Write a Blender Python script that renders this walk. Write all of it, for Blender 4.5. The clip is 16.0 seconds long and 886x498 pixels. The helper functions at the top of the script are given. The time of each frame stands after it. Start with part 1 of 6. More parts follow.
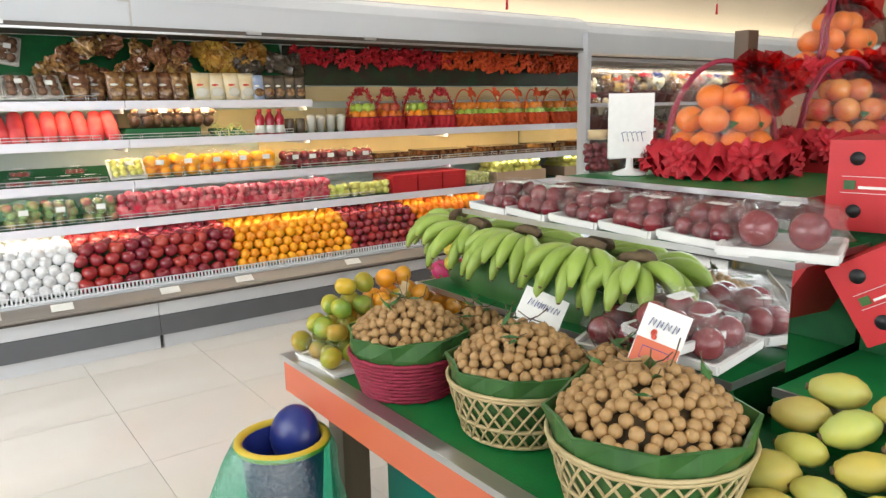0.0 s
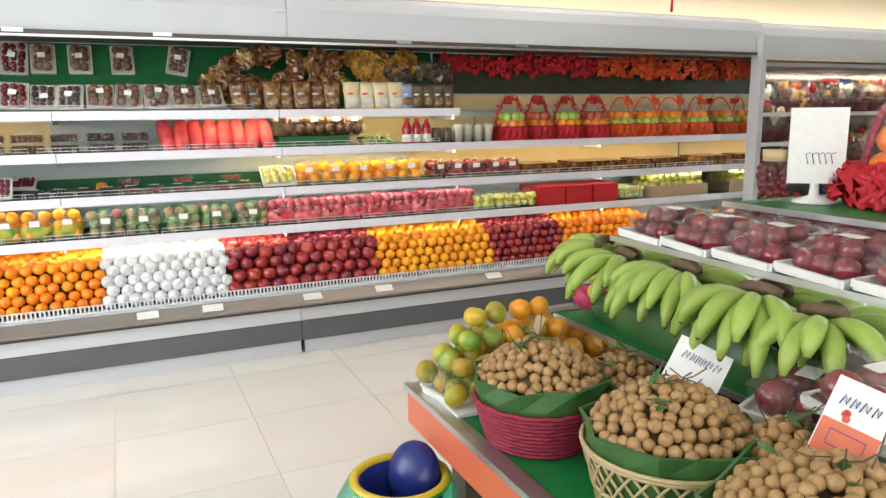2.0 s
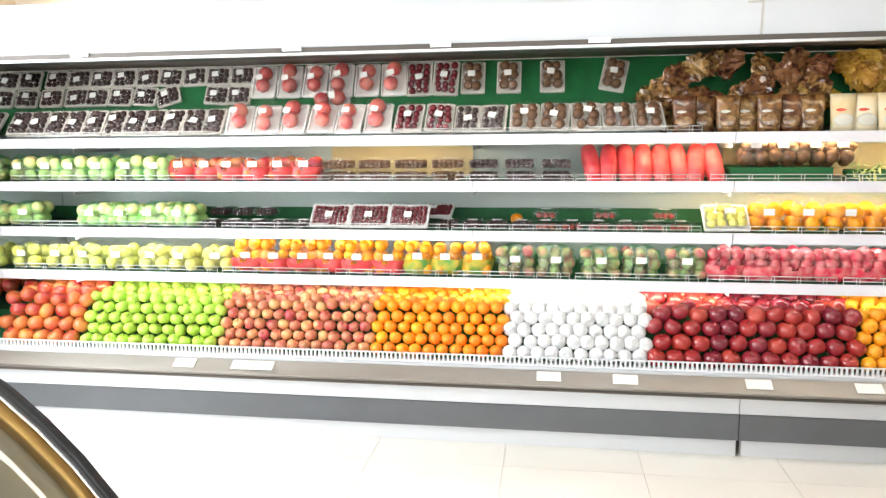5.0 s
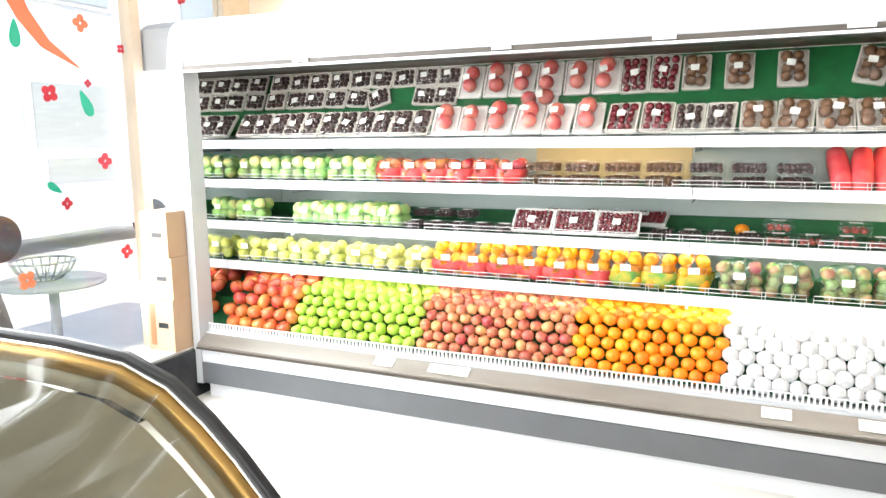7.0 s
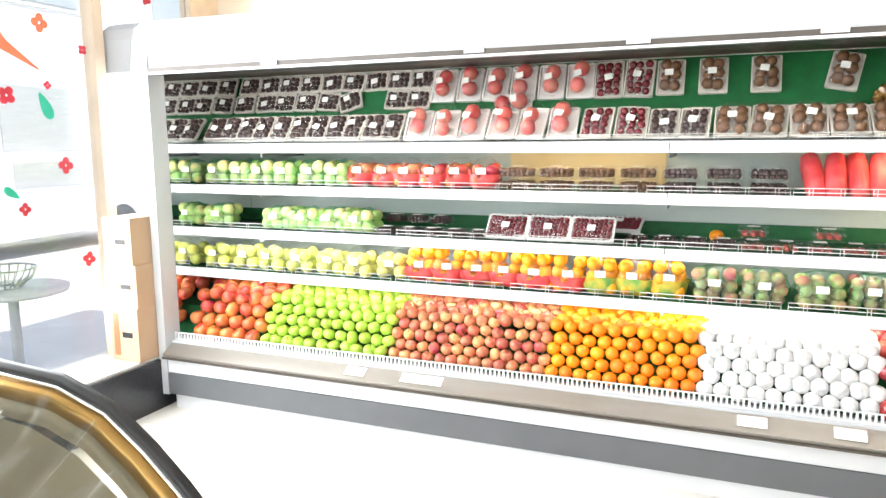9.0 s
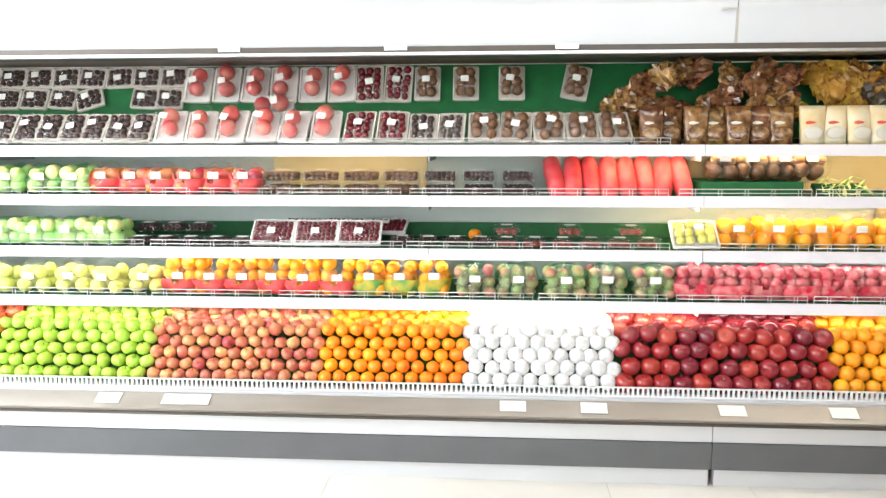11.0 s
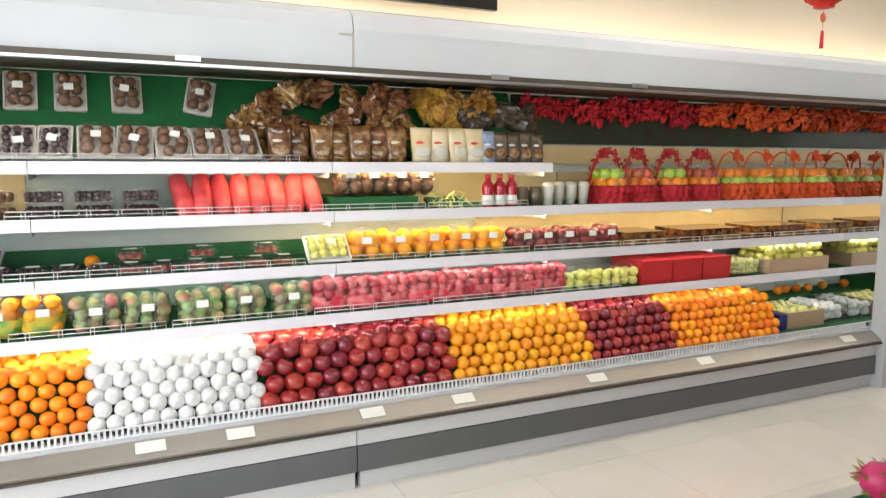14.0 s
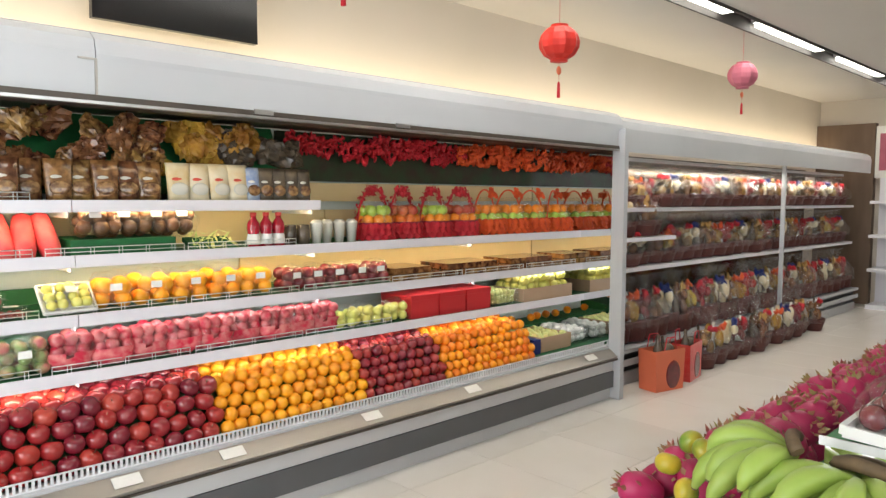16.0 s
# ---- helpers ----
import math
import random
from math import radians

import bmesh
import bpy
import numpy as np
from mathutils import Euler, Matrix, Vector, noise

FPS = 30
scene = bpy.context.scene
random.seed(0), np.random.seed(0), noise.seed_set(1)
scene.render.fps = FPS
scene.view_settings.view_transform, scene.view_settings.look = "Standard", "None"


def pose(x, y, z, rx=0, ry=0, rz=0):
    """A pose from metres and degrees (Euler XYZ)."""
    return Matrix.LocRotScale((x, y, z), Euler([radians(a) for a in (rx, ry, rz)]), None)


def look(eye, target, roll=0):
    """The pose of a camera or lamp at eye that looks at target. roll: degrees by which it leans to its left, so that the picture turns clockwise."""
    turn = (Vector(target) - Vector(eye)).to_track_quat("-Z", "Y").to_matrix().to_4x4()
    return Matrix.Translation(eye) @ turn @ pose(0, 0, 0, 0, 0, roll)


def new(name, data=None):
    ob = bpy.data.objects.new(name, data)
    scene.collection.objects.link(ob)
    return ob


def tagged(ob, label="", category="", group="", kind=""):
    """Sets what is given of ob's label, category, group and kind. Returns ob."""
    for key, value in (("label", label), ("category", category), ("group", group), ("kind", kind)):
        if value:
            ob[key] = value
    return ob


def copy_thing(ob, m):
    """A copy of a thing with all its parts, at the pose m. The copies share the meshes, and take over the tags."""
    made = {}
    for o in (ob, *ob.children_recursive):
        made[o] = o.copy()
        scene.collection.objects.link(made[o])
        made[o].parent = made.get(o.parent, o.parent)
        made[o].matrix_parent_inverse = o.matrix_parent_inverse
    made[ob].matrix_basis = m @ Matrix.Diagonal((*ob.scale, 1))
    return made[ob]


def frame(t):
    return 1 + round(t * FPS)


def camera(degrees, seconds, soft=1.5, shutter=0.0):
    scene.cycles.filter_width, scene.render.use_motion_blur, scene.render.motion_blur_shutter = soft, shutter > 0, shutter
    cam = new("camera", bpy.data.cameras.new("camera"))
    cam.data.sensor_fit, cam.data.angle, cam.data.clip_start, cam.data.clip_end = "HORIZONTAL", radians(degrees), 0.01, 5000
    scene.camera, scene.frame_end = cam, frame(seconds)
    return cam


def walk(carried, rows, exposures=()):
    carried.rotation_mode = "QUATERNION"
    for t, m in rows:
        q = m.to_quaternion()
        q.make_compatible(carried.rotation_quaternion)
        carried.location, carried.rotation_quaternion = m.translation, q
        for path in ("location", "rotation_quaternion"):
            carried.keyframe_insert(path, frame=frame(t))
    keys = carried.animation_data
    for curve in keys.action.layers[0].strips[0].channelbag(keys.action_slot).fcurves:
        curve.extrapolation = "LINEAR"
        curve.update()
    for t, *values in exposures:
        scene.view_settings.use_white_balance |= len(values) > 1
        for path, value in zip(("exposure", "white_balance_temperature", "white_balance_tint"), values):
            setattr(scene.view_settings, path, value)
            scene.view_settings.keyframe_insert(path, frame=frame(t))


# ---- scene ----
cam = camera(63.5, 16.0, 1.4)
PATH = [
    (0, (0.266, 0.021, 1.372), (1.426, 1.603, 0.983), -1.0),
    (0.5, (0.274, 0.014, 1.379), (1.345, 1.658, 0.996), -0.9),
    (1, (0.302, 0.005, 1.39), (1.297, 1.698, 1.012), -0.8),
    (1.5, (0.341, 0.037, 1.392), (1.23, 1.789, 1.02), -0.8),
    (2, (0.398, 0.171, 1.4), (1.205, 1.964, 1.03), -0.7),
    (2.5, (0.465, 0.356, 1.413), (1.228, 2.174, 1.075), -0.7),
    (3, (0.516, 0.517, 1.407), (1.225, 2.359, 1.088), -0.6),
    (3.5, (0.593, 0.73, 1.417), (0.986, 2.667, 1.108), -0.7),
    (4, (0.558, 0.87, 1.41), (0.649, 2.844, 1.101), -0.6),
    (6.5, (0.376, 1.256, 1.448), (-0.294, 3.114, 1.139), -0.7),
    (7, (0.372, 1.253, 1.448), (-0.432, 3.058, 1.137), -0.6),
    (7.5, (0.367, 1.27, 1.445), (-0.485, 3.054, 1.143), -0.5),
    (8, (0.364, 1.291, 1.443), (-0.505, 3.067, 1.144), -0.5),
    (10.5, (0.363, 1.346, 1.461), (0.077, 3.302, 1.16), -0.2),
    (11, (0.364, 1.347, 1.462), (0.239, 3.32, 1.161), -0.1),
    (11.5, (0.36, 1.347, 1.462), (0.4, 3.324, 1.164), 0.0),
    (12, (0.356, 1.351, 1.46), (0.564, 3.319, 1.17), 0.1),
    (12.5, (0.354, 1.353, 1.46), (0.73, 3.297, 1.175), 0.2),
    (13, (0.351, 1.356, 1.461), (0.892, 3.261, 1.181), 0.3),
    (13.5, (0.349, 1.362, 1.461), (1.049, 3.216, 1.193), 0.3),
    (14, (0.351, 1.381, 1.459), (1.205, 3.172, 1.208), 0.3),
    (14.5, (0.351, 1.393, 1.458), (1.351, 3.109, 1.227), 0.3),
    (15, (0.355, 1.412, 1.459), (1.506, 3.035, 1.255), 0.4),
    (15.5, (0.36, 1.436, 1.463), (1.636, 2.966, 1.286), 0.4),
    (16, (0.362, 1.446, 1.46), (1.754, 2.875, 1.315), 0.3),
]
EXPOSURES = [(0, -0.08), (2, -0.05), (3, 0.1), (3.5, 0.15), (4, 0.22), (5, 0.42), (6.5, 0.66), (8, 0.66), (10.5, 0.5), (11, 0.45),
             (12, 0.3), (13, 0.15), (14, 0.1), (15, 0.08), (16, 0.0)]
walk(cam, [(t, look(eye, target, roll)) for t, eye, target, roll in PATH], EXPOSURES)

# ---- world and light ----
world = bpy.data.worlds.new("sky")
scene.world = world
world.use_nodes = True
sky = world.node_tree.nodes.new("ShaderNodeTexSky")
sky.sky_type, sky.sun_disc = "NISHITA", False
sky.sun_elevation, sky.sun_rotation = radians(50), radians(70)
bg = world.node_tree.nodes["Background"]
world.node_tree.links.new(sky.outputs[0], bg.inputs[0])
bg.inputs[1].default_value = 0.15
sun = new("sun", bpy.data.lights.new("sun", "SUN"))
sun.data.energy, sun.data.angle, sun.data.color = 4.0, radians(0.5), (1, 0.95, 0.86)
sun.matrix_world = look((20, -8, 26), (0, 0, 0))


def area(name, eye, target, sx, sy, watts, colour):
    lamp = new(name, bpy.data.lights.new(name, "AREA"))
    lamp.data.shape, lamp.data.size, lamp.data.size_y = "RECTANGLE", sx, sy
    lamp.data.energy, lamp.data.color = watts, colour
    lamp.matrix_world = look(eye, target)
    return lamp


DAY, WARM, TUBE = (0.93, 0.97, 1.0), (1.0, 0.72, 0.38), (1.0, 0.96, 0.88)
area("window_light", (-2.62, 2.6, 1.6), (3, 2.6, 0.6), 4.2, 2.3, 175, DAY)
# added fill from behind the camera; the south wall has no window
area("south_fill", (0.6, -2.3, 1.7), (0.6, 3.0, 0.0), 6.0, 2.2, 140, DAY)
area("case_lamp_left", (-0.6, 4.34, 1.80), (-0.6, 4.8, 1.2), 3.6, 0.03, 7, TUBE)
area("case_lamp_right", (3.1, 4.34, 1.80), (3.1, 4.8, 1.2), 3.4, 0.03, 4.5, (1.0, 0.82, 0.55))
area("cove_lamp", (4.5, 4.97, 2.10), (4.5, 5.13, 2.36), 14.0, 0.05, 36, (1.0, 0.82, 0.55))
area("shelf_lamp_warm", (2.9, 4.62, 1.165), (2.9, 4.85, 0.98), 3.7, 0.02, 9, WARM)
area("shelf_lamp_upper", (1.7, 4.64, 1.395), (1.7, 4.9, 1.22), 1.7, 0.02, 3.0, WARM)
area("shelf_lamp_left", (-0.35, 4.64, 1.395), (-0.35, 4.9, 1.22), 0.8, 0.02, 1.0, WARM)
area("bin_lamp", (0.65, 4.58, 0.688), (0.65, 4.9, 0.5), 1.3, 0.02, 3.0, WARM)
# two unseen strips added to brighten the bins and the lowest deck
area("bin_fill", (1.2, 4.56, 0.688), (1.2, 4.8, 0.45), 7.0, 0.02, 7, TUBE)
area("deck_fill", (1.2, 4.58, 0.918), (1.2, 4.8, 0.75), 7.0, 0.02, 5, TUBE)
area("gift_shelf_lamp", (7.9, 4.48, 1.74), (7.9, 4.7, 0.8), 5.8, 0.04, 18, (1.0, 0.93, 0.8))
for k in range(3):
    area("ceiling_tube_light", (3.2 + 3.0 * k, 3.9, 2.80), (3.2 + 3.0 * k, 3.9, 0), 2.6, 0.12, 12, TUBE)


# ---- materials ----
def mat(name, colour, rough=0.5, metal=0.0, second=None, size=8.0, amount=0.5, bump=0.0, bump_size=40.0, shade=0.0, hue=0.0,
        coat=0.0, stretch=(1, 1, 1), trans=0.0, detail=4.0):
    """Principled with a noise between two colours, fine relief, and a spread between objects."""
    m = bpy.data.materials.new(name)
    m.use_nodes = True
    nt = m.node_tree
    p = nt.nodes["Principled BSDF"]
    L = nt.links.new
    p.inputs["Roughness"].default_value, p.inputs["Metallic"].default_value = rough, metal
    p.inputs["Coat Weight"].default_value = coat
    p.inputs["Transmission Weight"].default_value = trans
    tc, mp = nt.nodes.new("ShaderNodeTexCoord"), nt.nodes.new("ShaderNodeMapping")
    L(tc.outputs["Object"], mp.inputs[0])
    mp.inputs["Scale"].default_value = stretch
    info = nt.nodes.new("ShaderNodeObjectInfo")
    shift = nt.nodes.new("ShaderNodeMath")
    shift.operation, shift.inputs[1].default_value = "MULTIPLY", 57.0
    L(info.outputs["Random"], shift.inputs[0])
    no = nt.nodes.new("ShaderNodeTexNoise")
    no.noise_dimensions = "4D"
    no.inputs["Scale"].default_value, no.inputs["Detail"].default_value = size, detail
    L(mp.outputs[0], no.inputs["Vector"])
    L(shift.outputs[0], no.inputs["W"])
    ramp = nt.nodes.new("ShaderNodeValToRGB")
    ramp.color_ramp.elements[0].position, ramp.color_ramp.elements[1].position = 0.5 - 0.25 / max(amount, .3) * .5, 0.5 + 0.25 / max(amount, .3) * .5
    second = second or tuple(c * 0.82 for c in colour)
    ramp.color_ramp.elements[0].color, ramp.color_ramp.elements[1].color = (*second, 1), (*colour, 1)
    L(no.outputs[0], ramp.inputs[0])
    hsv = nt.nodes.new("ShaderNodeHueSaturation")
    L(ramp.outputs[0], hsv.inputs["Color"])
    if shade:
        r = nt.nodes.new("ShaderNodeMapRange")
        r.inputs[3].default_value, r.inputs[4].default_value = 1 - shade, 1 + shade
        L(info.outputs["Random"], r.inputs[0])
        L(r.outputs[0], hsv.inputs["Value"])
    if hue:
        r = nt.nodes.new("ShaderNodeMapRange")
        r.inputs[3].default_value, r.inputs[4].default_value = 0.5 - hue, 0.5 + hue
        L(info.outputs["Random"], r.inputs[0])
        L(r.outputs[0], hsv.inputs["Hue"])
    L(hsv.outputs[0], p.inputs["Base Color"])
    if bump:
        n2, b = nt.nodes.new("ShaderNodeTexNoise"), nt.nodes.new("ShaderNodeBump")
        n2.inputs["Scale"].default_value, n2.inputs["Detail"].default_value = bump_size, 5
        b.inputs["Strength"].default_value, b.inputs["Distance"].default_value = bump, 0.004
        L(mp.outputs[0], n2.inputs["Vector"])
        L(n2.outputs[0], b.inputs["Height"])
        L(b.outputs[0], p.inputs["Normal"])
    return m


def film(name, tint=(1, 1, 1), gloss=0.1, rough=0.12, crinkle=0.6):
    """Thin clear plastic: see-through with a crinkled gloss."""
    m = bpy.data.materials.new(name)
    m.use_nodes = True
    nt = m.node_tree
    nt.nodes.clear()
    out, mix = nt.nodes.new("ShaderNodeOutputMaterial"), nt.nodes.new("ShaderNodeMixShader")
    t, g = nt.nodes.new("ShaderNodeBsdfTransparent"), nt.nodes.new("ShaderNodeBsdfGlossy")
    t.inputs[0].default_value, g.inputs[0].default_value, g.inputs["Roughness"].default_value = (*tint, 1), (1, 1, 1, 1), rough
    n, b = nt.nodes.new("ShaderNodeTexNoise"), nt.nodes.new("ShaderNodeBump")
    n.inputs["Scale"].default_value, n.inputs["Detail"].default_value = 30, 4
    b.inputs["Strength"].default_value, b.inputs["Distance"].default_value = crinkle, 0.01
    nt.links.new(n.outputs[0], b.inputs["Height"])
    nt.links.new(b.outputs[0], g.inputs["Normal"])
    lw, pw, ma = nt.nodes.new("ShaderNodeLayerWeight"), nt.nodes.new("ShaderNodeMath"), nt.nodes.new("ShaderNodeMath")
    pw.operation, pw.inputs[1].default_value = "POWER", 4.0
    ma.operation, ma.use_clamp, ma.inputs[1].default_value, ma.inputs[2].default_value = "MULTIPLY_ADD", True, gloss * 1.6, gloss * 0.55
    nt.links.new(lw.outputs["Facing"], pw.inputs[0])
    nt.links.new(pw.outputs[0], ma.inputs[0])
    nt.links.new(ma.outputs[0], mix.inputs[0])
    nt.links.new(t.outputs[0], mix.inputs[1])
    nt.links.new(g.outputs[0], mix.inputs[2])
    nt.links.new(mix.outputs[0], out.inputs[0])
    return m


def glow(name, colour, strength):
    m = bpy.data.materials.new(name)
    m.use_nodes = True
    p = m.node_tree.nodes["Principled BSDF"]
    p.inputs["Base Color"].default_value = (*colour, 1)
    p.inputs["Emission Color"].default_value = (*colour, 1)
    p.inputs["Emission Strength"].default_value = strength
    return m


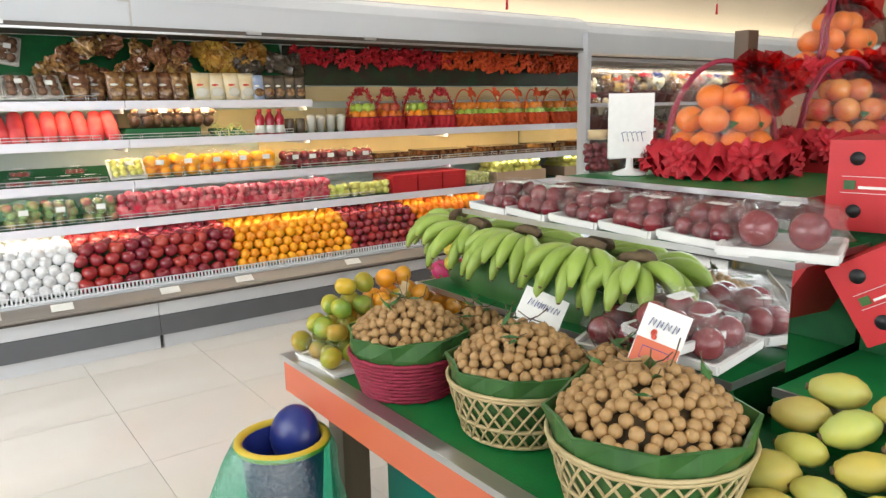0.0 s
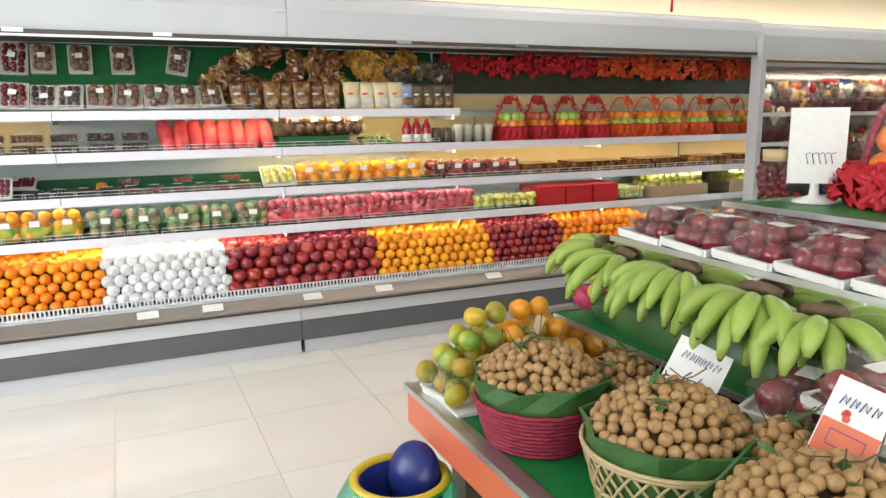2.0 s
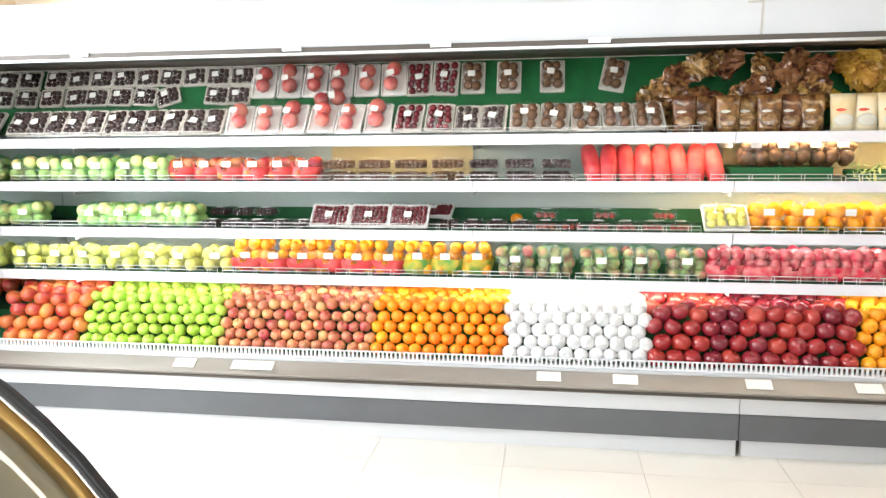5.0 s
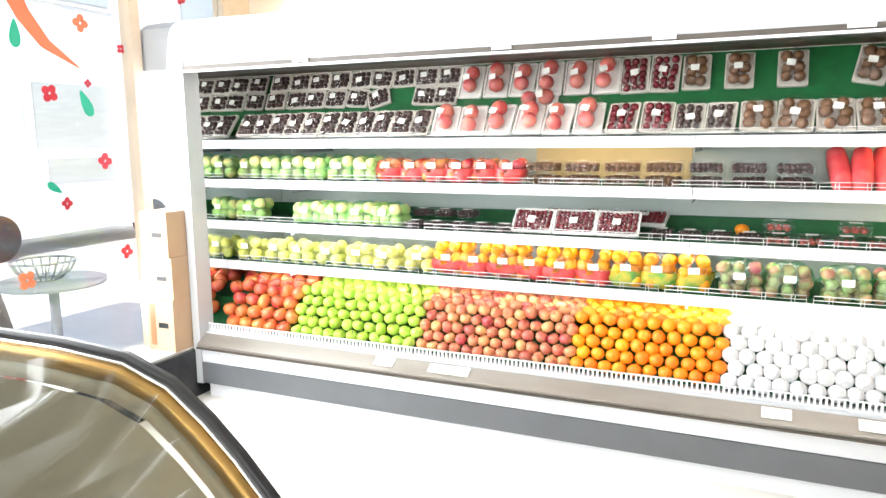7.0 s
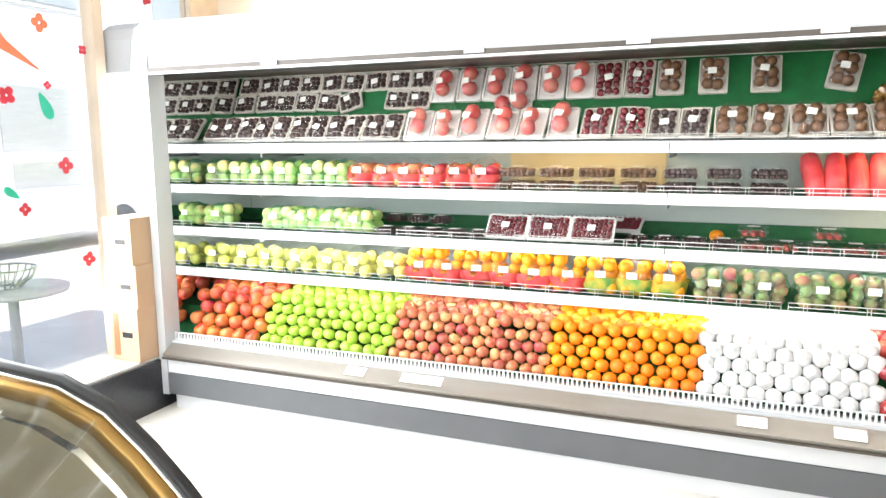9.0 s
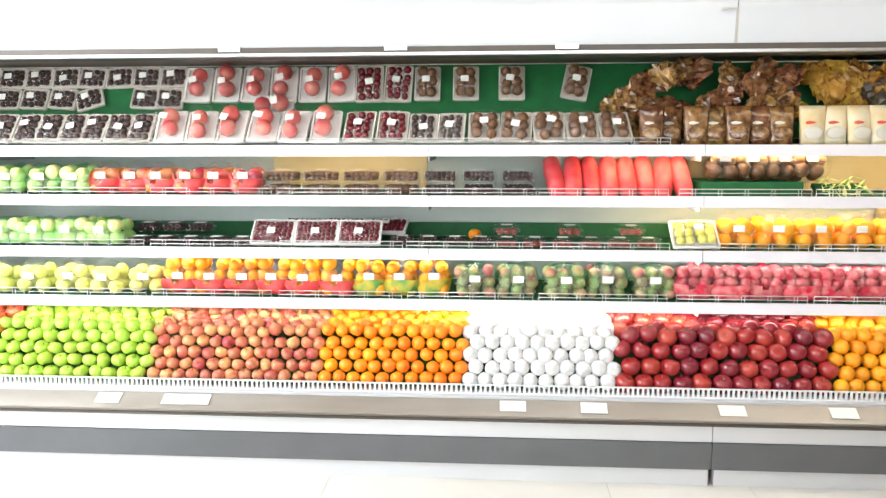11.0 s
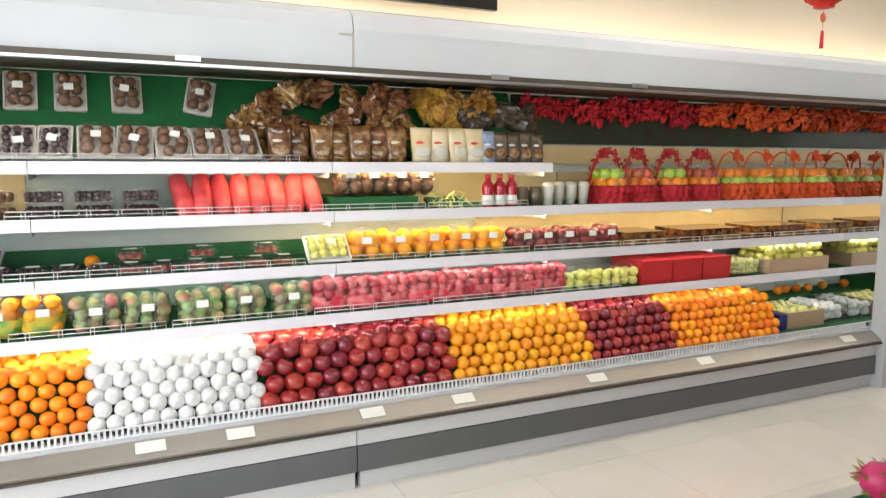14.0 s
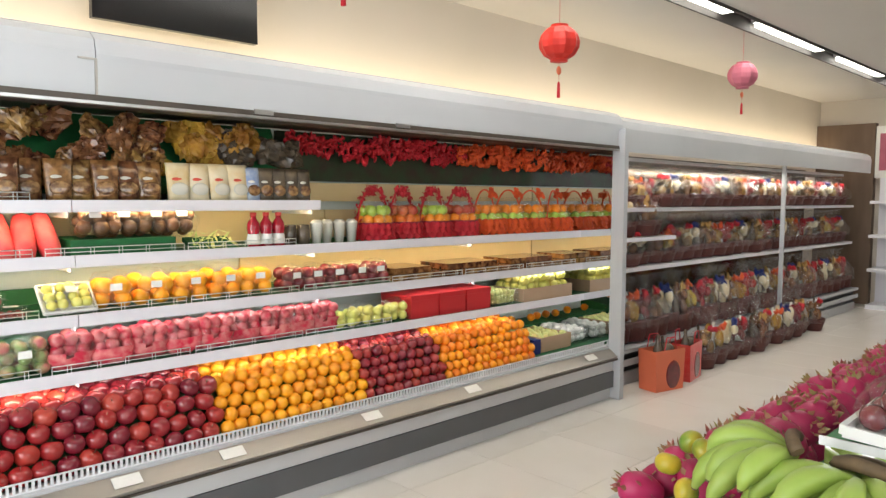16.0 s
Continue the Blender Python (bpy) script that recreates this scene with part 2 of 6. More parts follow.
M = dict(
    floor=mat("floor_tile", (0.82, 0.79, 0.74), 0.11, second=(0.76, 0.72, 0.66), size=3, amount=0.4, bump=0.03, bump_size=6, shade=0.03),
    grout=mat("grout", (0.76, 0.72, 0.66), 0.5),
    wall=mat("wall_paint", (0.66, 0.60, 0.52), 0.75, second=(0.62, 0.57, 0.49), size=1.5, bump=0.05, bump_size=60),
    ceiling=mat("ceiling_paint", (0.72, 0.70, 0.67), 0.8, second=(0.68, 0.66, 0.63), size=1.2),
    slot=mat("slot_dark", (0.05, 0.045, 0.04), 0.6),
    enamel=mat("white_enamel", (0.54, 0.56, 0.585), 0.26, second=(0.49, 0.51, 0.535), size=2.5, bump=0.02, bump_size=12),
    tub=mat("clear_grey_tub", (0.70, 0.66, 0.60), 0.2, second=(0.56, 0.52, 0.46), size=14),
    # the same white enamel, lightened to put brighter light on the lower front
    panel=mat("white_enamel_lit", (0.70, 0.71, 0.73), 0.24, second=(0.64, 0.65, 0.67), size=2.5, bump=0.02, bump_size=12),
    # dark green and brown painted for what the upper back mirror reflects
    cloth=mat("painted_mirror_green", (0.012, 0.045, 0.014), 0.6, second=(0.03, 0.018, 0.01), size=9, amount=0.8, bump=0.4, bump_size=40),
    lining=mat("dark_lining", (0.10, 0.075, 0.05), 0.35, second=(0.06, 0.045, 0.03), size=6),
    tulle=film("red_tulle", (0.85, 0.10, 0.10), 0.05, 0.4),
    pinkbag=mat("pink_printed_bag", (0.58, 0.015, 0.05), 0.25, second=(0.70, 0.22, 0.22), size=26, amount=0.9, shade=0.2, coat=0.3),
    satin=mat("beige_panel", (0.40, 0.35, 0.27), 0.4, second=(0.33, 0.28, 0.21), size=2),
    tang_o=mat("tangerine_orange", (0.84, 0.27, 0.012), 0.32, second=(0.72, 0.40, 0.03), size=9, shade=0.1, bump=0.2, bump_size=220, coat=0.2),
    hamper_orange=mat("hamper_orange", (0.82, 0.17, 0.004), 0.34, second=(0.86, 0.22, 0.006), size=10, bump=0.3, bump_size=240),
    shelf=mat("shelf_enamel", (0.80, 0.79, 0.84), 0.28, second=(0.74, 0.73, 0.79), size=5),
    band=mat("grey_band", (0.13, 0.135, 0.145), 0.45, second=(0.11, 0.115, 0.12), size=6),
    steel=mat("bumper_steel", (0.45, 0.43, 0.40), 0.32, 0.7, second=(0.36, 0.33, 0.29), size=7, stretch=(0.2, 1, 1), bump=0.04),
    rail=mat("rail_brown", (0.09, 0.07, 0.055), 0.4, second=(0.06, 0.05, 0.04), size=10),
    back=mat("case_back", (0.62, 0.70, 0.66), 0.4, second=(0.55, 0.63, 0.60), size=3),
    cream=mat("cream_board", (0.74, 0.62, 0.36), 0.5, second=(0.68, 0.54, 0.28), size=4),
    mat_green=mat("green_mat", (0.006, 0.135, 0.035), 0.6, second=(0.005, 0.09, 0.025), size=18, bump=0.3, bump_size=200),
    mat_bright=mat("bright_green_mat", (0.008, 0.22, 0.05), 0.45, second=(0.006, 0.17, 0.04), size=14, bump=0.2, bump_size=160),
    mirror=mat("mirror", (0.85, 0.87, 0.87), 0.03, 1.0, second=(0.82, 0.84, 0.84), size=4),
    dark_mirror=mat("dark_mirror", (0.4, 0.35, 0.3), 0.12, 1.0, size=4),
    wire=mat("white_wire", (0.82, 0.82, 0.80), 0.35),
    comb=mat("comb_plastic", (0.80, 0.82, 0.84), 0.35),
    tag=mat("paper_tag", (0.84, 0.84, 0.80), 0.6, second=(0.78, 0.78, 0.74), size=60),
    ink=mat("blue_ink", (0.03, 0.05, 0.30), 0.6),
    redink=mat("red_print", (0.75, 0.10, 0.06), 0.55),
    foam=mat("foam_tray", (0.84, 0.83, 0.80), 0.55, bump=0.1, bump_size=150),
    wrapfilm=film("wrinkled_film", gloss=0.13, rough=0.04, crinkle=0.7), film=film("cling_film", gloss=0.10), bag=film("clear_bag", gloss=0.09, rough=0.2), celo=film("cellophane", gloss=0.12, rough=0.08, crinkle=1.0),
    greenfilm=film("green_film", (0.72, 0.96, 0.80), 0.12, 0.2), clam=film("clear_plastic", (0.96, 0.97, 0.97), 0.07, 0.08),
    glass=film("window_glass", (0.97, 0.98, 0.98), 0.05, 0.01, 0.0), caseglass=film("case_glass", (0.78, 0.79, 0.76), 0.05, 0.02, 0.0),
    tealbag=film("teal_bag", (0.25, 0.80, 0.62), 0.25, 0.2),
    apple_dark=mat("apple_dark", (0.21, 0.008, 0.020), 0.2, second=(0.38, 0.035, 0.035), size=12, amount=0.4, shade=0.4, hue=0.01, coat=0.3),
    apple_mix=mat("apple_mixed", (0.48, 0.022, 0.03), 0.24, second=(0.66, 0.22, 0.05), size=9, amount=0.9, shade=0.22, hue=0.012, coat=0.3),
    mixed_fruit=mat("pink_green_fruit", (0.40, 0.44, 0.18), 0.35, second=(0.46, 0.13, 0.12), size=14, amount=0.8, hue=0.02),
    apple_tray=mat("apple_rosy", (0.52, 0.035, 0.045), 0.28, second=(0.66, 0.22, 0.16), size=14, amount=0.7, shade=0.2),
    apple_pink=mat("apple_pink", (0.50, 0.05, 0.055), 0.32, second=(0.62, 0.34, 0.14), size=16, amount=0.6, shade=0.22, hue=0.02),
    apple_green=mat("apple_green", (0.36, 0.60, 0.045), 0.28, second=(0.46, 0.64, 0.10), size=10, shade=0.12, hue=0.01, coat=0.2),
    orange=mat("orange_peel", (0.90, 0.23, 0.006), 0.40, second=(0.92, 0.32, 0.01), size=12, bump=0.35, bump_size=240, shade=0.1, hue=0.012),
    orange_y=mat("orange_yellow", (0.86, 0.38, 0.012), 0.4, second=(0.86, 0.32, 0.012), size=10, bump=0.35, bump_size=240, shade=0.10, hue=0.008),
    wrap=mat("foam_net_wrap", (0.80, 0.80, 0.80), 0.6, second=(0.60, 0.61, 0.62), size=50, bump=0.6, bump_size=160, shade=0.06),
    pear=mat("yellow_pear", (0.80, 0.74, 0.16), 0.4, second=(0.60, 0.66, 0.16), size=12, hue=0.02),
    lime=mat("pale_green", (0.56, 0.68, 0.26), 0.4, second=(0.74, 0.62, 0.24), size=12, hue=0.02),
    brown=mat("brown_fruit", (0.20, 0.09, 0.035), 0.45, second=(0.09, 0.04, 0.018), size=40, bump=0.4, bump_size=90),
    black=mat("dark_fruit", (0.035, 0.022, 0.022), 0.35, second=(0.07, 0.03, 0.025), size=40, bump=0.3),
    cherry=mat("dark_red_fruit", (0.20, 0.012, 0.02), 0.25, second=(0.10, 0.01, 0.015), size=40),
    straw=mat("strawberry", (0.48, 0.05, 0.05), 0.4, second=(0.30, 0.10, 0.05), size=60, bump=0.4, bump_size=120),
    plum=mat("purple_fruit", (0.10, 0.010, 0.018), 0.16, second=(0.24, 0.022, 0.028), size=18, coat=0.4, shade=0.2),
    longan=mat("longan_skin", (0.47, 0.29, 0.12), 0.5, second=(0.33, 0.18, 0.065), size=60, bump=0.3, bump_size=200),
    banana=mat("green_banana", (0.36, 0.47, 0.10), 0.45, second=(0.26, 0.38, 0.06), size=16, stretch=(1, 1, 0.3), bump=0.08, shade=0.1),
    stem=mat("stem_brown", (0.16, 0.10, 0.05), 0.7, second=(0.09, 0.06, 0.03), size=50),
    mango=mat("mango_skin", (0.44, 0.47, 0.12), 0.4, second=(0.60, 0.47, 0.08), size=9, amount=0.6, shade=0.12, hue=0.025, bump=0.05),
    tang=mat("tangerine_green", (0.60, 0.34, 0.03), 0.3, second=(0.16, 0.30, 0.04), size=9, amount=0.7, shade=0.1, hue=0.03, bump=0.2, bump_size=220),
    dragon=mat("dragon_fruit", (0.46, 0.02, 0.10), 0.45, second=(0.42, 0.02, 0.10), size=14, shade=0.15),
    dragon_leaf=mat("dragon_scale", (0.24, 0.34, 0.07), 0.5, second=(0.46, 0.05, 0.12), size=25),
    papaya=mat("pink_net_roll", (0.66, 0.035, 0.045), 0.4, second=(0.74, 0.13, 0.13), size=18, bump=0.3, bump_size=180, shade=0.12),
    leaf=mat("leaf_green", (0.025, 0.09, 0.022), 0.4, second=(0.06, 0.17, 0.04), size=20, stretch=(1, 1, 0.2), bump=0.15, bump_size=80),
    bamboo=mat("bamboo", (0.58, 0.46, 0.25), 0.5, second=(0.46, 0.34, 0.16), size=30),
    rbasket=mat("red_wicker", (0.36, 0.02, 0.06), 0.6, second=(0.22, 0.01, 0.03), size=60, bump=0.8, bump_size=120),
    dbasket=mat("dark_wicker", (0.11, 0.025, 0.02), 0.6, second=(0.06, 0.015, 0.012), size=60, bump=0.8, bump_size=120),
    red=mat("red_fabric", (0.60, 0.015, 0.03), 0.55, second=(0.42, 0.01, 0.02), size=25, bump=0.5, bump_size=70),
    orangefab=mat("orange_mesh", (0.80, 0.12, 0.02), 0.6, second=(0.62, 0.06, 0.015), size=25, bump=0.5, bump_size=70),
    redbox=mat("red_carton", (0.58, 0.025, 0.03), 0.5, second=(0.50, 0.02, 0.025), size=6),
    carton=mat("brown_carton", (0.52, 0.36, 0.24), 0.7, second=(0.46, 0.31, 0.20), size=5, bump=0.1),
    salmon=mat("orange_laminate", (0.72, 0.17, 0.08), 0.35, second=(0.66, 0.15, 0.07), size=3),
    teal=mat("teal_panel", (0.01, 0.22, 0.17), 0.35, second=(0.01, 0.18, 0.14), size=3),
    wood=mat("dark_wood", (0.18, 0.12, 0.08), 0.55, second=(0.11, 0.07, 0.045), size=8, stretch=(1, 1, 0.15)),
    alu=mat("aluminium", (0.62, 0.62, 0.62), 0.3, 0.9, second=(0.52, 0.52, 0.52), size=20, stretch=(1, 0.1, 1)),
    chrome=mat("chrome", (0.8, 0.8, 0.8), 0.12, 1.0), gold=mat("gold_trim", (0.62, 0.36, 0.12), 0.28, 0.8, size=10),
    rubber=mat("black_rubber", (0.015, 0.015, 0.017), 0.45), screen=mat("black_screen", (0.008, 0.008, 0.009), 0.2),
    blue=mat("blue_plastic", (0.015, 0.03, 0.20), 0.3), yellow=mat("yellow_plastic", (0.80, 0.58, 0.05), 0.35),
    pouch_b=mat("brown_pouch", (0.06, 0.02, 0.01), 0.18, second=(0.34, 0.17, 0.06), size=26, amount=0.9, shade=0.3, hue=0.02, coat=0.3),
    pouch_mix=mat("pouch_window", (0.42, 0.24, 0.10), 0.15, second=(0.10, 0.04, 0.02), size=45, amount=0.9, coat=0.5),
    pouch_w=mat("cream_pouch", (0.78, 0.72, 0.56), 0.3, second=(0.66, 0.50, 0.24), size=12, amount=0.6),
    pouch_k=mat("black_pouch", (0.03, 0.026, 0.024), 0.25, second=(0.16, 0.12, 0.08), size=18),
    pouch_u=mat("blue_pouch", (0.05, 0.17, 0.50), 0.3, second=(0.6, 0.65, 0.7), size=18),
    gold_bag=mat("yellow_bag", (0.62, 0.38, 0.06), 0.25, second=(0.30, 0.14, 0.02), size=14, amount=0.8, hue=0.015, shade=0.2),
    print_red=mat("printed_red_bag", (0.62, 0.010, 0.02), 0.28, second=(0.66, 0.12, 0.10), size=22, shade=0.15),
    print_yel=mat("printed_yellow_bag", (0.74, 0.46, 0.04), 0.3, second=(0.10, 0.32, 0.06), size=16, amount=0.8),
    cup=mat("pale_plastic", (0.72, 0.70, 0.62), 0.3), bottle_red=mat("red_drink", (0.42, 0.012, 0.03), 0.15, coat=0.4),
    lantern=mat("paper_red", (0.62, 0.025, 0.015), 0.6, second=(0.5, 0.02, 0.01), size=8), lantern_p=mat("paper_pink", (0.52, 0.14, 0.20), 0.6),
    mullion=mat("mullion_paint", (0.72, 0.58, 0.44), 0.5), ledge=mat("black_granite", (0.025, 0.025, 0.028), 0.15, second=(0.04, 0.04, 0.045), size=80),
    st_red=mat("sticker_red", (0.62, 0.03, 0.05), 0.5), st_or=mat("sticker_orange", (0.75, 0.20, 0.09), 0.5), st_gr=mat("sticker_green", (0.02, 0.45, 0.28), 0.5),
    bark=mat("bark", (0.30, 0.24, 0.18), 0.9, second=(0.18, 0.14, 0.10), size=12, stretch=(1, 1, 0.2), bump=0.8, bump_size=30),
    pave=mat("pavement_stone", (0.72, 0.71, 0.69), 0.85, second=(0.62, 0.61, 0.59), size=4, bump=0.2), facade=mat("facade_white", (0.80, 0.80, 0.80), 0.8, second=(0.70, 0.70, 0.72), size=1.0),
    tube=glow("tube_glow", (1.0, 0.95, 0.86), 9.0), wood_l=mat("pale_wood", (0.60, 0.44, 0.24), 0.5, size=10),
)


# ---- mesh helpers ----
def bx(bm, x0, y0, z0, x1, y1, z1, mi=0, m=None):
    vs = [bm.verts.new((m @ Vector(c)) if m else c) for c in ((x0, y0, z0), (x1, y0, z0), (x1, y1, z0), (x0, y1, z0), (x0, y0, z1), (x1, y0, z1), (x1, y1, z1), (x0, y1, z1))]
    for f in ((3, 2, 1, 0), (4, 5, 6, 7), (0, 1, 5, 4), (1, 2, 6, 5), (2, 3, 7, 6), (3, 0, 4, 7)):
        bm.faces.new([vs[i] for i in f]).material_index = mi
    return vs


def lathe(bm, prof, n=14, mi=0, m=None, wob=0.0, cap=True):
    """Turns a profile of (radius, height) about z."""
    rings = []
    for r, z in prof:
        ring = []
        for k in range(n):
            a = 2 * math.pi * k / n
            q = r * (1 + wob * noise.noise((3 * math.cos(a), 3 * math.sin(a), z * 9)))
            v = Vector((q * math.cos(a), q * math.sin(a), z))
            ring.append(bm.verts.new(m @ v if m else v))
        rings.append(ring)
    for a, b in zip(rings, rings[1:]):
        for k in range(n):
            f = bm.faces.new((a[k], a[(k + 1) % n], b[(k + 1) % n], b[k]))
            f.material_index, f.smooth = mi, True
    if cap:
        for ring, flip in ((rings[0], True), (rings[-1], False)):
            f = bm.faces.new(ring[::-1] if flip else ring)
            f.material_index, f.smooth = mi, True


def tube(bm, pts, r, n=6, mi=0, closed=False, r2=None):
    pts = [Vector(p) for p in pts]
    rings = []
    for i, p in enumerate(pts):
        a, b = pts[max(i - 1, 0)], pts[min(i + 1, len(pts) - 1)]
        if closed:
            a, b = pts[i - 1], pts[(i + 1) % len(pts)]
        q = (b - a).to_track_quat("Z", "Y")
        rr = r if r2 is None else r + (r2 - r) * i / (len(pts) - 1)
        rings.append([bm.verts.new(p + q @ Vector((rr * math.cos(2 * math.pi * k / n), rr * math.sin(2 * math.pi * k / n), 0))) for k in range(n)])
    pairs = list(zip(rings, rings[1:])) + ([(rings[-1], rings[0])] if closed else [])
    for a, b in pairs:
        for k in range(n):
            f = bm.faces.new((a[k], a[(k + 1) % n], b[(k + 1) % n], b[k]))
            f.material_index, f.smooth = mi, True
    if not closed:
        for ring in (rings[0][::-1], rings[-1]):
            bm.faces.new(ring).material_index = mi


def ball(bm, c, rx, ry=None, rz=None, u=10, v=7, mi=0, rot=None, lump=0.0):
    ry, rz = ry or rx, rz or rx
    m = Matrix.Translation(c) @ (rot.to_matrix().to_4x4() if rot else Matrix()) @ Matrix.Diagonal((rx, ry, rz, 1))
    res = bmesh.ops.create_uvsphere(bm, u_segments=u, v_segments=v, radius=1.0, matrix=m)
    done = set()
    for w in res["verts"]:
        if lump:
            d = w.co - Vector(c)
            w.co = Vector(c) + d * (1 + lump * noise.noise(w.co * 22))
        for f in w.link_faces:
            if f not in done:
                done.add(f)
                f.material_index, f.smooth = mi, True


def pillow(bm, sx, sy, sz, z0=0.0, p=2.6, mi=0, lump=0.06, u=14, v=9, seed=0.0, taper=0.0):
    """A soft bag: a rounded box with an uneven skin, standing on z0."""
    res = bmesh.ops.create_uvsphere(bm, u_segments=u, v_segments=v, radius=1.0)
    done = set()
    for w in res["verts"]:
        d = w.co.normalized()
        k = (abs(d.x) ** p + abs(d.y) ** p + abs(d.z) ** p) ** (-1 / p)
        d = d * k * (1 + lump * noise.noise(d * 2.6 + Vector((seed, seed, seed))))
        t = 1 - taper * max(d.z, 0)
        w.co = (d.x * sx / 2 * t, d.y * sy / 2 * t, z0 + (max(d.z, -0.97) + 1) * sz / 2)
        for f in w.link_faces:
            if f not in done:
                done.add(f)
                f.material_index, f.smooth = mi, True


def mesh(name, bm, mats, bevel=0.0):
    if bevel:
        bmesh.ops.bevel(bm, geom=[e for e in bm.edges if len(e.link_faces) == 2 and e.calc_face_angle(0) > 0.6], offset=bevel, segments=2, affect="EDGES", clamp_overlap=True)
    bmesh.ops.recalc_face_normals(bm, faces=bm.faces)
    me = bpy.data.meshes.new(name)
    bm.to_mesh(me)
    bm.free()
    for m in mats if isinstance(mats, (list, tuple)) else [mats]:
        me.materials.append(m)
    return me


def obj(name, fill, mats, parent=None, m=None, bevel=0.0):
    bm = bmesh.new()
    fill(bm)
    ob = new(name, mesh(name, bm, mats, bevel))
    if parent:
        ob.parent = parent
    if m is not None:
        ob.matrix_basis = m
    return ob


def boxes(name, spec, mats, parent=None, bevel=0.0):
    """One mesh out of boxes (x0, y0, z0, x1, y1, z1)."""
    def fill(bm):
        for b in spec:
            bx(bm, *b)
    return obj(name, fill, mats, parent, None, bevel)


def sweep(name, prof, x0, x1, mats, parent=None):
    """A profile of (y, z) drawn out along x."""
    def fill(bm):
        a, b = [[bm.verts.new((x, y, z)) for y, z in prof] for x in (x0, x1)]
        n = len(prof)
        for k in range(n):
            bm.faces.new((a[k], a[(k + 1) % n], b[(k + 1) % n], b[k]))
        bm.faces.new(a[::-1]), bm.faces.new(b)
    return obj(name, fill, mats, parent)


def struct(ob, label, category):
    return tagged(ob, label, category, kind="structure")


rnd = random.Random(7)
J = lambda a: rnd.uniform(-a, a)
PROTO = {}


def put(key, build, m):
    """The first of a kind is built, the others are copies of it."""
    if key not in PROTO:
        ob = build()
        PROTO[key] = ob
        ob.matrix_basis = m
        return ob
    return copy_thing(PROTO[key], m)


# ---- the room ----
X0, X1, YB, YF, ZC = -2.75, 11.6, -2.6, 5.15, 2.85
floor = struct(boxes("floor", [(X0 - 0.1, YB - 0.1, -0.1, X1 + 0.1, YF + 0.1, -0.004)], M["grout"]), "glossy beige stone tiles with thin joints", "floor")
struct(boxes("wall_north", [(X0 - 0.2, YF, 0, X1 + 0.2, YF + 0.15, ZC)], M["wall"]), "cream painted wall lit by a hidden cove lamp", "wall")
struct(boxes("wall_east", [(X1, YB, 0, X1 + 0.15, YF, ZC)], M["wall"]), "cream painted end wall of the shop", "wall")
struct(boxes("wall_south", [(X0, YB - 0.15, 0, X1, YB, ZC)], M["wall"]), "plain cream painted wall behind the shopper", "wall")
struct(boxes("ceiling", [(X0 - 0.2, 4.02, ZC, X1 + 0.2, YF + 0.15, ZC + 0.1), (X0 - 0.2, YB - 0.15, ZC, X1 + 0.2, 3.80, ZC + 0.1),
                         (X0 - 0.2, 3.78, ZC + 0.1, X1 + 0.2, 4.04, ZC + 0.12)], M["ceiling"]), "off-white painted ceiling with a dark lamp slot", "ceiling")
struct(boxes("lamp_slot", [(X0, 4.0, ZC - 0.02, X1, 4.018, ZC + 0.098), (X0, 3.80, ZC - 0.02, X1, 3.818, ZC + 0.098)], M["slot"]), "dark slot for tubes in the ceiling", "trim")
for k in range(6):
    def build_tube():
        e = boxes("ceiling_lamp", [(-0.75, -0.075, 0.03, 0.75, 0.075, 0.06)], M["enamel"])
        boxes("tube_cover", [(-0.7, -0.065, 0.0, 0.7, 0.065, 0.029)], M["tube"], e)
        return tagged(e, "white fluorescent tube lamp set in a dark ceiling slot", "ceiling lamp", "ceiling lamps")
    put("ceiling_lamp", build_tube, pose(1.1 + 2.0 * k, 3.909, ZC + 0.02))
TS = 0.6
bm = bmesh.new()
bx(bm, 0.0012, 0.0012, -0.004, TS - 0.0012, TS - 0.0012, 0.0)
tile = mesh("tile", bm, M["floor"])
far_bm = bmesh.new()
for i in range(24):
    for j in range(13):
        x, y = X0 + 0.03 + i * TS, YB + 0.05 + j * TS
        if x > X1 - TS:
            continue
        if x < 6.5 and -0.3 < y < 4.4:
            t = new("tile", tile)
            t.parent, t.location = floor, (x, y, 0)
        else:
            bx(far_bm, x + 0.002, y + 0.002, -0.004, x + TS - 0.002, y + TS - 0.002, 0)
ob = new("far_tile", mesh("far_tile", far_bm, M["floor"]))
ob.parent = floor
tagged(ob, kind="stuff")

# ---- shopfront on the street side ----
front = struct(new("window_1"), "glazed shopfront with festive stickers, bright street outside", "window")
boxes("plinth", [(X0 - 0.12, YB, 0, -2.50, 4.9, 0.275)], M["ledge"], front, 0.006)
# pale slab added for the daylight that washes out the ledge top
boxes("sill", [(X0 - 0.12, YB, 0.276, -2.52, 4.9, 0.29)], M["foam"], front, 0.003)
boxes("lintel", [(X0 - 0.12, YB, 2.6, X0 + 0.02, YF, ZC)], M["wall"], front)
for y in (4.20, 2.6, 0.9, -0.8):
    boxes("mullion", [(X0 - 0.05, y - 0.032, 0.29, X0 + 0.03, y + 0.032, 2.6)], M["mullion"], front, 0.004)
boxes("jamb", [(X0 - 0.05, 4.9, 0, X0 + 0.03, YF, 2.6)], M["mullion"], front)
pane = boxes("pane", [(X0 - 0.015, YB, 0.29, X0 - 0.005, 4.9, 2.6)], M["glass"], front)
pane.visible_shadow = False


